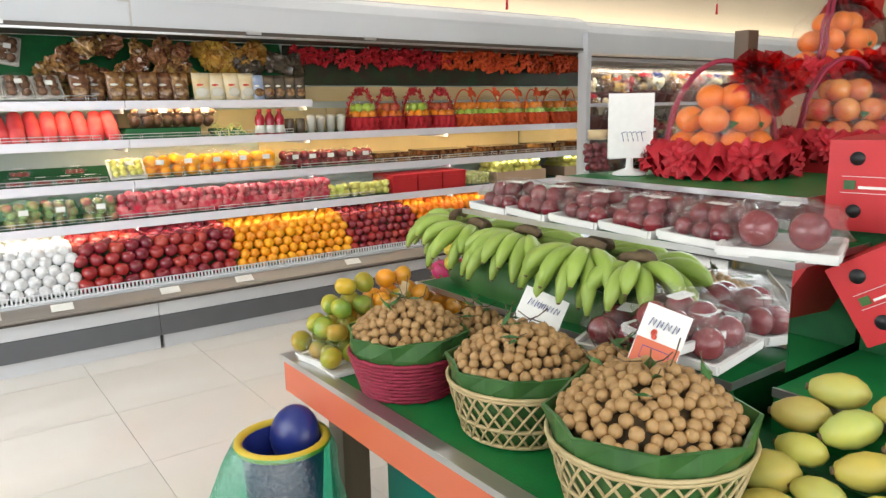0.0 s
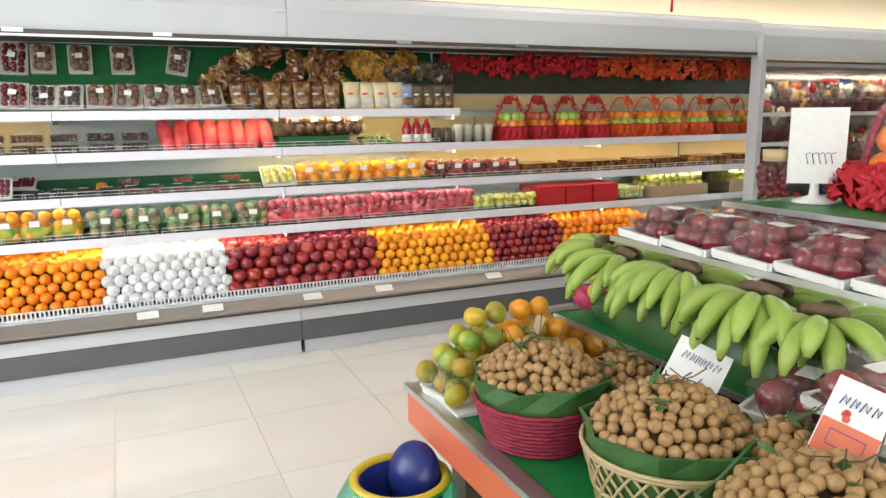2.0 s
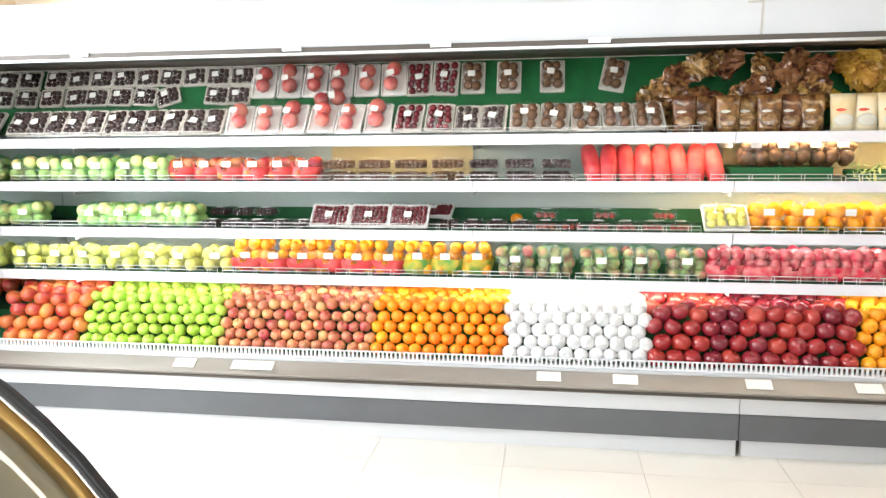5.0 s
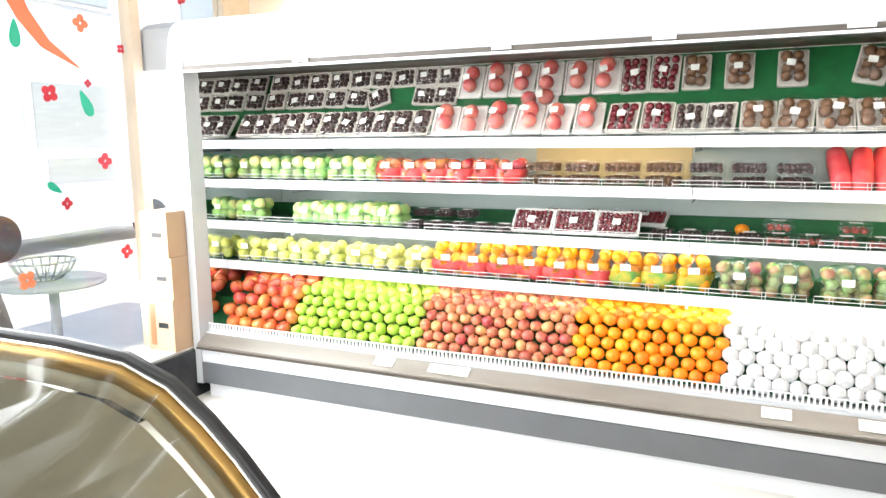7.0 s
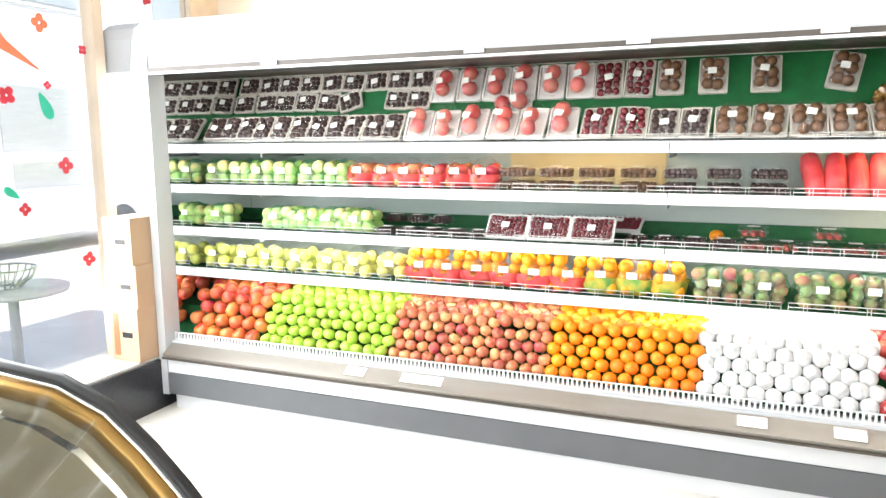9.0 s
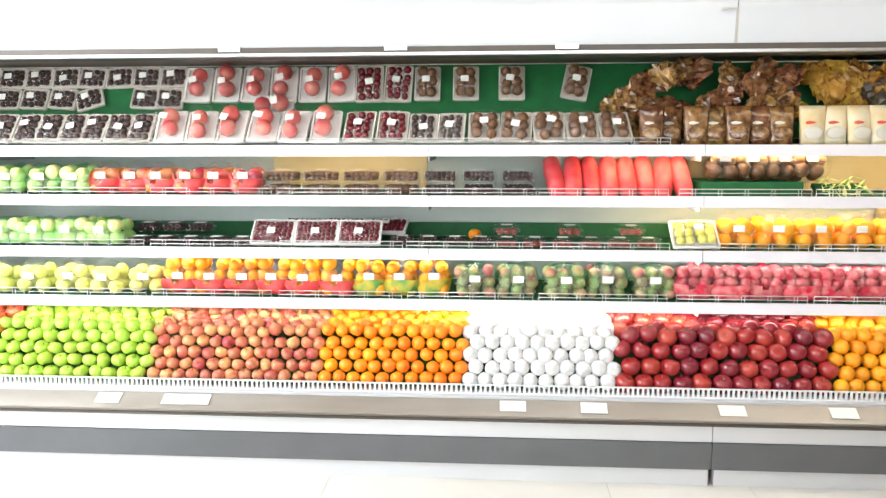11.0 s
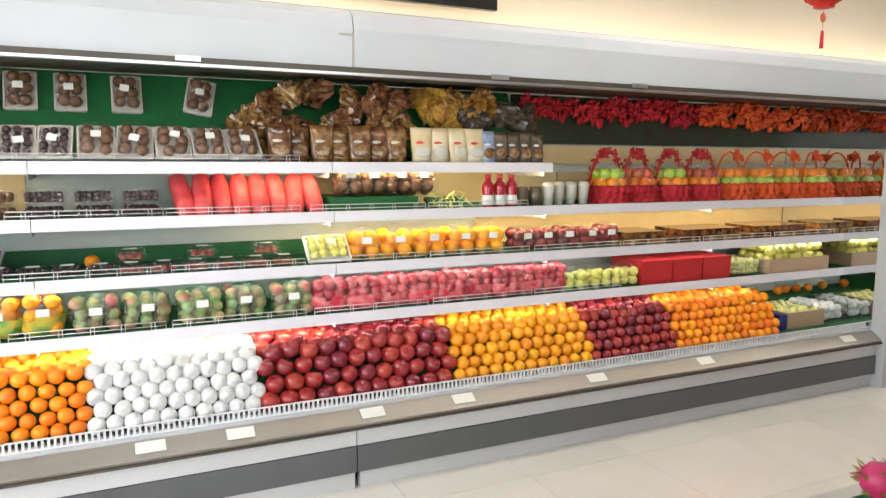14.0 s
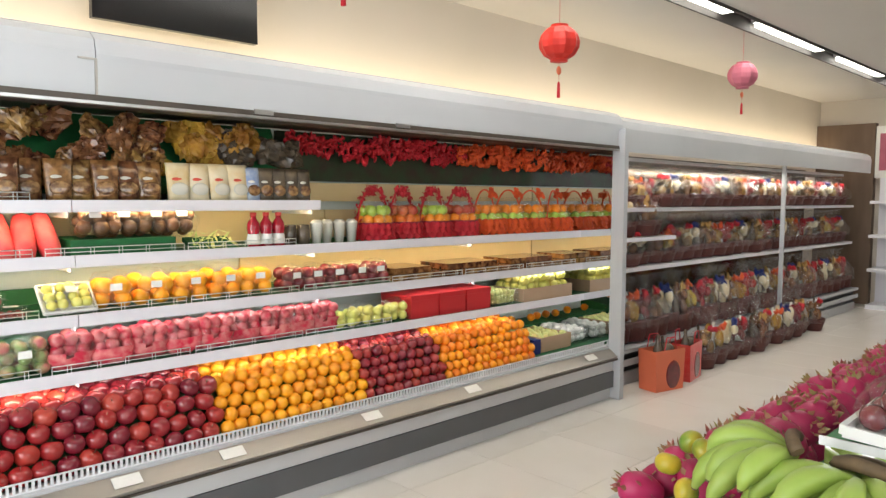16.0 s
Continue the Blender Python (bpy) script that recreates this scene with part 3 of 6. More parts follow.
def sticker(kind, y, z, size, matname, turn=0):
    def fill(bm):
        if kind == "flower":
            for k in range(4):
                a = math.radians(45 + 90 * k + turn)
                bm.faces.new([bm.verts.new((0.0, size * (0.30 * math.cos(a) + 0.24 * math.cos(b)), size * (0.30 * math.sin(a) + 0.24 * math.sin(b))))
                              for b in [2 * math.pi * i / 10 for i in range(10)]])
                bm.normal_update()
        else:
            pts = [(0.5 * math.cos(b), 0.2 * math.sin(b) * (1 - 0.5 * math.cos(b))) for b in [2 * math.pi * i / 14 for i in range(14)]]
            a = math.radians(turn)
            bm.faces.new([bm.verts.new((0.0, size * (u * math.cos(a) - v * math.sin(a)), size * (u * math.sin(a) + v * math.cos(a)))) for u, v in pts])
        g = bmesh.ops.extrude_face_region(bm, geom=bm.faces[:])
        for v in g["geom"]:
            if isinstance(v, bmesh.types.BMVert):
                v.co.x += 0.002
    ob = obj("window_sticker", fill, M[matname], None, pose(X0 - 0.004 + 0.001 * (len(bpy.data.objects) % 3), y, z))
    return tagged(ob, ("%s flower sticker on the shop window" if kind == "flower" else "%s leaf sticker on the shop window") % {"st_red": "red", "st_or": "orange", "st_gr": "green"}[matname], "sticker", "window stickers")


for kind, y, z, size, mm, turn in (("flower", 3.68, 1.67, 0.085, "st_red", 10), ("flower", 3.965, 1.34, 0.08, "st_red", 40), ("flower", 3.47, 0.80, 0.09, "st_or", 5),
        ("flower", 3.885, 2.02, 0.085, "st_or", 40), ("flower", 3.30, 1.99, 0.12, "st_red", 30), ("flower", 4.36, 1.91, 0.085, "st_or", 20), ("flower", 4.06, 0.85, 0.075, "st_red", 30),
        ("flower", 3.72, 1.14, 0.06, "st_red", 40), ("flower", 3.28, 0.99, 0.05, "st_red", 40), ("flower", 3.9, 1.73, 0.04, "st_red", 40), ("flower", 4.12, 1.92, 0.05, "st_red", 0),
        ("flower", 3.36, 0.36, 0.11, "st_red", 20), ("flower", 4.58, 2.25, 0.07, "st_red", 20), ("flower", 3.24, 1.31, 0.09, "st_or", 20),
        ("leaf", 3.53, 1.93, 0.13, "st_gr", 88), ("leaf", 3.88, 1.63, 0.14, "st_gr", 115), ("leaf", 3.66, 1.22, 0.09, "st_gr", -35), ("leaf", 3.25, 1.58, 0.14, "st_gr", -15)):
    sticker(kind, y, z, size, mm, turn)


def branch(bm):
    pts = [(0, 3.45, 2.32), (0, 3.50, 2.17), (0, 3.58, 2.02), (0, 3.68, 1.90), (0, 3.86, 1.80)]
    w = (0.045, 0.045, 0.04, 0.03, 0.004)
    a = [bm.verts.new((0, p[1] + q * 0.8, p[2] + q * 0.6)) for p, q in zip(pts, w)]
    b = [bm.verts.new((0, p[1] - q * 0.8, p[2] - q * 0.6)) for p, q in zip(pts, w)]
    for k in range(4):
        bm.faces.new((a[k], a[k + 1], b[k + 1], b[k]))
    g = bmesh.ops.extrude_face_region(bm, geom=bm.faces[:])
    for v in g["geom"]:
        if isinstance(v, bmesh.types.BMVert):
            v.co.x += 0.002


tagged(obj("branch_sticker", branch, M["st_or"], None, pose(X0 - 0.003, 0, 0)), "curved orange branch sticker on the shop window", "sticker")

# ---- the street ----
struct(boxes("ground", [(-3000, -3000, -0.32, 3000, 3000, -0.12)], M["pave"]), "pale sunlit pavement and road outside", "ground")
house = new("house")
house.location = (-13.0, 0, 0)
tagged(house, "white street building across the road in glare", "building")
boxes("wall", [(-4, -14, -0.12, 0, 26, 9.0)], M["facade"], house)
for k in range(8):
    for z in (1.2, 4.2):
        boxes("window", [(0.0, -10 + 4.2 * k, z, 0.06, -7.6 + 4.2 * k, z + 1.5)], M["enamel"], house)
        boxes("shutter", [(0.06, -9.8 + 4.2 * k, z + 0.1, 0.09, -7.8 + 4.2 * k, z + 1.4)], M["alu"], house)
tagged(obj("tree", lambda bm: [lathe(bm, [(0.24, -0.13), (0.17, 0.3), (0.15, 1.4), (0.14, 2.4), (0.12, 4.0), (0.10, 5.5)], 12, wob=0.25),
                               tube(bm, [(0, 0, 3.2), (0.5, 0.5, 4.4), (1.2, 0.8, 5.6)], 0.07, r2=0.03), tube(bm, [(0, 0, 3.6), (-0.4, -0.6, 4.8), (-0.9, -1.2, 6)], 0.07, r2=0.03)],
           M["bark"], None, pose(-5.2, 4.75, 0, 0, -4, 0)), "grey-brown street tree trunk outside the window", "tree")


def parked(bm):
    lathe(bm, [(0.02, 0), (0.30, 0.02), (0.31, 0.05), (0.02, 0.06)], 18)
    lathe(bm, [(0.03, -0.62), (0.03, 0)], 8)
    lathe(bm, [(0.2, -0.64), (0.2, -0.6), (0.03, -0.58)], 12)


tagged(obj("street_table", parked, M["enamel"], None, pose(-3.55, 4.2, 0.56)), "round white metal table on the pavement outside", "table")


def wire_bowl(bm):
    for k in range(22):
        a = 2 * math.pi * k / 22
        tube(bm, [(0.09 * math.cos(a), 0.09 * math.sin(a), 0), (0.15 * math.cos(a), 0.15 * math.sin(a), 0.05), (0.18 * math.cos(a), 0.18 * math.sin(a), 0.11)], 0.005, 4)
    for r, z in ((0.09, 0.0), (0.18, 0.11)):
        tube(bm, [(r * math.cos(a / 12 * math.pi), r * math.sin(a / 12 * math.pi), z) for a in range(24)], 0.007, 5, closed=True)


tagged(obj("wire_basket", wire_bowl, M["alu"], None, pose(-3.55, 4.15, 0.625)), "shallow ribbed bowl on a round table outside", "bowl")


def car():
    e = new("parked_car")
    def shell(bm):
        prof = [(-2.1, 0.25), (-2.1, 0.75), (-1.9, 0.9), (-1.1, 0.95), (-0.5, 1.42), (0.9, 1.45), (1.6, 1.0), (2.05, 0.9), (2.1, 0.3)]
        a, b = [[bm.verts.new((x, y, z)) for y, z in prof] for x in (-0.8, 0.8)]
        for k in range(len(prof)):
            j = (k + 1) % len(prof)
            bm.faces.new((a[k], a[j], b[j], b[k]))
        bm.faces.new(a[::-1]), bm.faces.new(b)
    obj("body", shell, M["enamel"], e, None, 0.06)
    boxes("window", [(0.80, -0.5, 0.98, 0.815, 1.1, 1.32)], M["alu"], e, 0.005)
    for y in (-1.3, 1.3):
        obj("wheel", lambda bm: lathe(bm, [(0.2, -0.1), (0.31, -0.08), (0.31, 0.08), (0.2, 0.1)], 18), M["rubber"], e, pose(0.72, y, 0.31, 0, 90, 0))
    return tagged(e, "white car parked across the pavement outside", "car")


put("car", car, pose(-9.4, 8.6, -0.12))

# ---- the long refrigerated case ----
L, R, JN = -2.46, 4.84, 1.31
case = tagged(new("display_fridge"), "long white open refrigerated case with five decks of packed fruit", "display fridge")
boxes("back_panel", [(L, 5.06, 0.1, R, 5.12, 1.84)], M["back"], case)
boxes("end_panel", [(L - 0.05, 4.25, 0.08, L, 5.12, 1.9)], M["enamel"], case, 0.006)
boxes("end_panel", [(R, 4.25, 0.0, R + 0.045, 5.12, 1.93)], M["enamel"], case, 0.006)
boxes("post", [(R - 0.005, 4.20, 0.0, R + 0.045, 4.248, 1.95)], M["enamel"], case, 0.006)
can = [(4.262, 1.815), (4.256, 1.98), (4.270, 2.035), (4.31, 2.065), (4.42, 2.092), (4.62, 2.115), (4.62, 1.95), (4.40, 1.84)]
sweep("canopy", can, L - 0.3, JN, M["enamel"], case)
sweep("canopy", can, JN + 0.004, R + 0.05, M["enamel"], case)
sweep("canopy_fold", [(4.2525, 1.815), (4.2525, 1.958), (4.2575, 1.958), (4.2575, 1.815)], JN + 0.006, R - 0.03, M["enamel"], case)
boxes("joint_line", [(JN - 0.003, 4.2535, 1.815, JN + 0.006, 4.262, 1.96), (JN - 0.06, 4.252, 1.955, JN + 0.004, 4.262, 1.962)], M["steel"], case)
boxes("canopy_rail", [(L, 4.245, 1.806, R, 4.30, 1.828)], M["rail"], case, 0.004)
boxes("canopy_strip", [(L, 4.238, 1.794, R, 4.275, 1.805)], M["alu"], case, 0.003)
# black strip modelled in place of the shade behind the canopy rail
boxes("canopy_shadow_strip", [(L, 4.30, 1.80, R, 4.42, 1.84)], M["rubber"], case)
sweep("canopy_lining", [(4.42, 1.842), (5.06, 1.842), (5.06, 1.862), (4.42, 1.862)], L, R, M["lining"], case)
for x in (-1.75, -0.72, -0.05, 0.62, 1.95, 2.75):
    boxes("latch", [(x, 4.236, 1.812, x + 0.09, 4.25, 1.832)], M["alu"], case, 0.003)
boxes("end_mirror", [(L + 0.001, 4.36, 0.38, L + 0.004, 5.05, 1.84)], M["mirror"], case)
boxes("end_mirror", [(R - 0.004, 4.30, 0.38, R - 0.001, 5.05, 1.84)], M["mirror"], case)
# base: comb, bumper, panels, band, plinth
sweep("lip", [(4.30, 0.10), (4.30, 0.372), (4.36, 0.378), (4.36, 0.36), (5.06, 0.36), (5.06, 0.10)], L, R, M["enamel"], case)
sweep("bumper", [(4.225, 0.302), (4.222, 0.316), (4.298, 0.362), (4.298, 0.302)], L, R, M["steel"], case)
boxes("bumper_edge", [(L, 4.215, 0.292, R, 4.298, 0.301)], M["rail"], case, 0.003)
for a, b in ((L, JN - 0.002), (JN + 0.002, R)):
    boxes("front_panel", [(a, 4.262, 0.205, b, 4.298, 0.290)], M["panel"], case, 0.003)
    boxes("grey_band", [(a, 4.255, 0.085, b, 4.298, 0.203)], M["band"], case, 0.004)
    boxes("kick_panel", [(a + 0.02, 4.285, 0.0, b, 4.32, 0.083)], M["panel"], case, 0.002)


def comb(bm):
    bx(bm, L, 4.322, 0.374, R, 4.345, 0.381)
    bx(bm, L, 4.322, 0.412, R, 4.33, 0.417)
    n = int((R - L) / 0.021)
    for k in range(n):
        x = L + 0.021 * k
        bx(bm, x, 4.323, 0.380, x + 0.009, 4.331, 0.413)


tagged(obj("comb_rail", comb, M["comb"], case), kind="stuff")
for x, w in ((-1.35, 0.1), (-1.05, 0.1), (0.42, 0.11), (0.76, 0.11), (1.33, 0.12), (1.78, 0.10), (2.55, 0.10), (3.3, 0.1), (4.5, 0.09), (-0.95, 0.08)):
    put("price_card", lambda: tagged(boxes("price_card", [(0, -0.027, 0, 0.11, 0.027, 0.0015)], M["tag"]), "small white price card stuck on the steel bumper", "price card", "price cards"),
        pose(x, 4.262, 0.345, 31, 0, J(2)))
# shelves: front height, front line, span
SHELF = [(1.44, 4.58, L, 2.52), (1.215, 4.56, L, R), (0.975, 4.54, L, R), (0.745, 4.52, L, R)]
for n, (z, y, a, b) in enumerate(SHELF):
    parts = [(a, b)] if n == 3 else [(a, 0.095), (0.099, min(JN, b)), (JN + 0.004, b)]
    for c, d in parts:
        boxes("shelf", [(c, y + 0.012, z - 0.028, d, 5.055, z - 0.012)], M["enamel"], case)
        boxes("shelf_front", [(c, y, z - 0.05, d, y + 0.011, z)], M["shelf"], case, 0.002)
    boxes("shelf_mat", [(a, y + 0.02, z - 0.0115, b, 5.05, z - 0.006)], M["mat_green"], case)
    for x in (L + 0.4, 0.09, JN, 2.5, 3.7):
        if x < b:
            boxes("bracket", [(x, y + 0.05, z - 0.075, x + 0.004, 5.055, z - 0.03)], M["enamel"], case)


def guard(bm):
    w, h = 0.57, 0.032
    loop = [(0, 0, 0), (0, 0, h), (w, 0, h), (w, 0, 0)]
    tube(bm, loop, 0.0022, 5)
    tube(bm, [(0, 0, h * 0.45), (w, 0, h * 0.45)], 0.0018, 5)
    for k in range(5):
        x = w * (k + 0.5) / 5
        tube(bm, [(x, 0, 0), (x, 0, h), (x + 0.014, 0, h), (x + 0.014, 0, 0)], 0.0018, 5)


gm = None
for n, (z, y, a, b) in enumerate(SHELF):
    x = a + 0.06
    while x + 0.57 < b:
        skip = (n == 0 and x > 0.9) or (n == 1 and x > 2.2) or (n == 3 and x > 2.9)
        if not skip:
            if gm is None:
                bm = bmesh.new()
                guard(bm)
                gm = mesh("wire_guard", bm, M["wire"])
            g = new("wire_guard", gm)
            g.parent, g.location = case, (x + J(0.01), y + 0.016, z - 0.002)
        x += 0.6
# warm boards behind the goods
boxes("back_board", [(-0.75, 5.03, 1.215, 0.05, 5.05, 1.38)], M["cream"], case)
for a, b, z0, z1 in ((1.36, 2.85, 1.215, 1.38), (2.3, R - 0.01, 0.975, 1.16), (2.55, R - 0.01, 1.43, 1.54), (2.86, R - 0.01, 1.215, 1.38)):
    boxes("back_board", [(a, 5.03, z0, b, 5.05, z1)], M["cream"], case)
boxes("back_board_low", [(0.25, 5.03, 0.40, 1.0, 5.05, 0.66)], M["cream"], case)
sweep("hanging_mat", [(4.86, 1.465), (5.035, 1.835), (5.05, 1.835), (4.875, 1.465)], L, 2.5, M["mat_green"], case)
# flat sheet in place of the tilted mirror strip, its dark reflection painted on
boxes("hanging_cloth", [(2.53, 5.02, 1.55, R, 5.05, 1.83)], M["cloth"], case)
boxes("back_mat", [(L, 4.98, 0.975, 1.35, 5.0, 1.045)], M["mat_green"], case)
BIN = [(4.365, 0.372), (4.37, 0.39), (4.50, 0.56), (4.90, 0.615), (5.05, 0.62), (5.05, 0.365)]
sweep("bin_bed", [(y + 0.045, z - 0.045 if z > 0.4 else z) for y, z in BIN], L, 4.1, M["mat_green"], case)
boxes("bin_floor", [(4.1, 4.37, 0.372, R, 5.05, 0.40)], M["mat_green"], case)


# ---- fruit, one by one ----
def apple_mesh(name, d, mats, squat=0.92, dimple=0.28, stem=True, u=14, v=10):
    bm = bmesh.new()
    r = d / 2
    prof = []
    for k in range(v + 1):
        t = math.pi * k / v
        q, z = math.sin(t), -math.cos(t)
        z *= squat * (1 - dimple * math.exp(-(q / 0.38) ** 2))
        prof.append((max(q * (1 + 0.06 * z), 0.004) * r, z * r))
    lathe(bm, prof, u, wob=0.03)
    if stem:
        tube(bm, [(0, 0, prof[-1][1] - 0.002), (0.003, 0.001, prof[-1][1] + 0.016)], 0.0016, 4, 1)
    return mesh(name, bm, mats)


KIND = {
    "apple_mix": ("apple", "large red and yellow blushed apple", 0.086, "apple_mix", 0.95, 0.28),
    "apple_green": ("green_apple", "shiny light green apple", 0.069, "apple_green", 0.9, 0.25),
    "apple_pink": ("pink_apple", "small dull pink and yellow apple", 0.062, "apple_pink", 0.95, 0.28),
    "orange": ("orange", "bright orange with dimpled peel", 0.064, "orange", 0.94, 0.05),
    "wrap": ("wrapped_pear", "pear wrapped in white foam netting", 0.070, "wrap", 1.12, 0.25),
    "apple_dark": ("dark_apple", "glossy dark red apple", 0.088, "apple_dark", 0.95, 0.28),
    "orange_y": ("yellow_orange", "yellow-orange citrus fruit", 0.069, "orange_y", 0.95, 0.05),
    "apple_red2": ("red_apple", "medium red apple", 0.068, "apple_dark", 0.95, 0.28),
}


def bed_point(s):
    """A place at the length s along the front of a bin: up the steep face, then back."""
    a, b, c = Vector((4.392, 0.412)), Vector((4.49, 0.60)), Vector((4.93, 0.655))
    d = (b - a).length
    p = a + (b - a) * (s / d) if s < d else b + (c - b).normalized() * (s - d)
    return p


FM = {}
for key, x0, x1 in (("apple_mix", L + 0.01, -1.93), ("apple_green", -1.93, -1.17), ("apple_pink", -1.17, -0.38), ("orange", -0.38, 0.27), ("wrap", 0.27, 0.94),
                    ("apple_dark", 0.94, 1.86), ("orange_y", 1.86, 2.68), ("apple_red2", 2.68, 3.27), ("orange", 3.27, 4.10)):
    name, label, d, mm, squat, dim = KIND[key]
    if key not in FM:
        FM[key] = apple_mesh(name, d, [M[mm], M["stem"]], squat, dim, key not in ("orange", "orange_y", "wrap"))
    step, rows = d * 0.82, int((0.21 + 0.38) / (d * 0.82))
    n = round((x1 - x0) / (d * 0.97))
    for r in range(rows):
        y, z = bed_point(r * step)
        for k in range(n):
            x = x0 + (k + (0.72 if r % 2 else 0.28)) * (x1 - x0) / n + J(0.004)
            if x < L + 0.045:
                continue
            jz = J(0.004) if r * step < 0.2 else J(0.012)
            ob = new(name, FM[key])
            if key == "wrap":
                e = Euler((radians(90 + J(30)), J(0.3), J(0.5)))
            else:
                e = Euler((J(0.5), J(0.5), J(3.1))) if rnd.random() < 0.75 else Euler((J(1.5), J(1.5), J(3.1)))
            ob.matrix_basis = Matrix.LocRotScale((x, y + J(0.003) + d * 0.1, z + jz), e, [1 + J(0.04)] * 3)
            tagged(ob, label + " stacked in the refrigerated bin", "fruit", key + " pile")


# ---- packed goods ----
def cluster(bm, n, sx, sy, r, mi=0, z=0.0, layers=1, u=8, v=6, squat=1.0, seed=3):
    q = random.Random(seed)
    nx = max(1, round(sx / (2 * r)))
    ny = max(1, round(sy / (2 * r)))
    for l in range(layers):
        for i in range(nx):
            for j in range(ny):
                ball(bm, ((i + 0.5) * sx / nx - sx / 2 + q.uniform(-1, 1) * r * 0.32, (j + 0.5) * sy / ny - sy / 2 + q.uniform(-1, 1) * r * 0.3, z + r * squat + l * r * 1.55 + q.uniform(-0.2, 0.3) * r * (l > 0)),
                     r * q.uniform(0.9, 1.1), None, r * squat * q.uniform(0.85, 1.05), u, v, mi)


def tray_pack(fruit, w=0.13, h=0.19, r=0.03, tray="foam", label="", squat=1.0, layers=1):
    """A shallow tray lying on its back with fruit under film and a price label."""
    def build():
        e = new("fruit_tray")
        def t(bm):
            bx(bm, -w / 2, -h / 2, 0, w / 2, h / 2, 0.004)
            for s in (-1, 1):
                bx(bm, s * w / 2 - 0.004, -h / 2, 0.0042, s * w / 2 + 0.004, h / 2, 0.02)
                bx(bm, -w / 2 + 0.0042, s * h / 2 - 0.004, 0.0042, w / 2 - 0.0042, s * h / 2 + 0.004, 0.02)
        obj("tray", t, M[tray], e, None, 0.002)
        obj("fruit", lambda bm: cluster(bm, 0, w - 0.015, h - 0.015, r, 0, 0.005, layers, squat=squat, seed=len(PROTO)), M[fruit], e)
        obj("film", lambda bm: pillow(bm, w, h, 2 * r * squat + 0.012 + (layers - 1) * r * 1.6, 0.004, 3.5, 0, 0.05, 16, 8), M["film"], e)
        zt = 2 * r * squat + 0.016 + (layers - 1) * r * 1.6
        q = random.Random(len(PROTO) * 7 + 1)
        obj("label", lambda bm: bx(bm, -0.019, -0.016, zt, 0.019, 0.016, zt + 0.001, 0, pose(q.uniform(-0.01, 0.01), q.uniform(-0.02, 0.01), 0, 0, 0, q.uniform(-14, 14))), M["tag"], e)
        return tagged(e, label, "fruit tray", "packed fruit trays")
    return build


def clam_pack(fruit, w=0.13, d=0.11, h=0.05, r=0.012, label="", lid="clam"):
    def build():
        e = new("fruit_box")
        obj("fruit", lambda bm: cluster(bm, 0, w - 0.02, d - 0.02, r, 0, 0.004, max(1, int(h / (r * 2))), 7, 5, seed=len(PROTO)), M[fruit], e)
        obj("box", lambda bm: [bx(bm, -w / 2, -d / 2, 0, w / 2, d / 2, h * 0.5), bx(bm, -w / 2 - 0.004, -d / 2 - 0.004, h * 0.5, w / 2 + 0.004, d / 2 + 0.004, h * 0.56),
                               bx(bm, -w / 2 + 0.003, -d / 2 + 0.003, h * 0.56, w / 2 - 0.003, d / 2 - 0.003, h)], M[lid], e, None, 0.003)
        boxes("label", [(-0.025, -0.03, h + 0.001, 0.025, 0.01, h + 0.002)], M["tag"], e)
        return tagged(e, label, "fruit box", "clear fruit boxes")
    return build


def bag_pack(fruit, w=0.16, d=0.14, h=0.13, r=0.034, label="", skin="bag", printed=None, tag=True):
    """A soft bag of fruit; some have a printed lower half."""
    def build():
        e = new("fruit_bag")
        obj("fruit", lambda bm: cluster(bm, 0, w * 1.04 - 0.01, d - 0.02, r, 0, 0.004, max(2, round(h / (1.75 * r))), 9, 7, seed=len(PROTO)), M[fruit], e)
        obj("bag", lambda bm: pillow(bm, w * 1.12, d, h * 1.08, 0, 3.2, 0, 0.25, 20, 12, len(PROTO) * 1.7, 0.22), M[skin], e)
        if printed:
            def low(bm):
                pillow(bm, w * 1.14, d * 1.03, h * 1.08, 0, 3.2, 0, 0.25, 20, 12, len(PROTO) * 1.7, 0.22)
                bmesh.ops.delete(bm, geom=[f for f in bm.faces if f.calc_center_median().z > h * (0.52 + 0.2 * noise.noise(f.calc_center_median() * 30))], context="FACES")
            obj("printed_part", low, M[printed], e)
        if tag:
            boxes("label", [(-0.024, -d / 2 - 0.006, h * 0.55, 0.024, -d / 2 - 0.004, h * 0.55 + 0.03)], M["tag"], e)
        return tagged(e, label, "fruit bag", "bagged fruit")
    return build


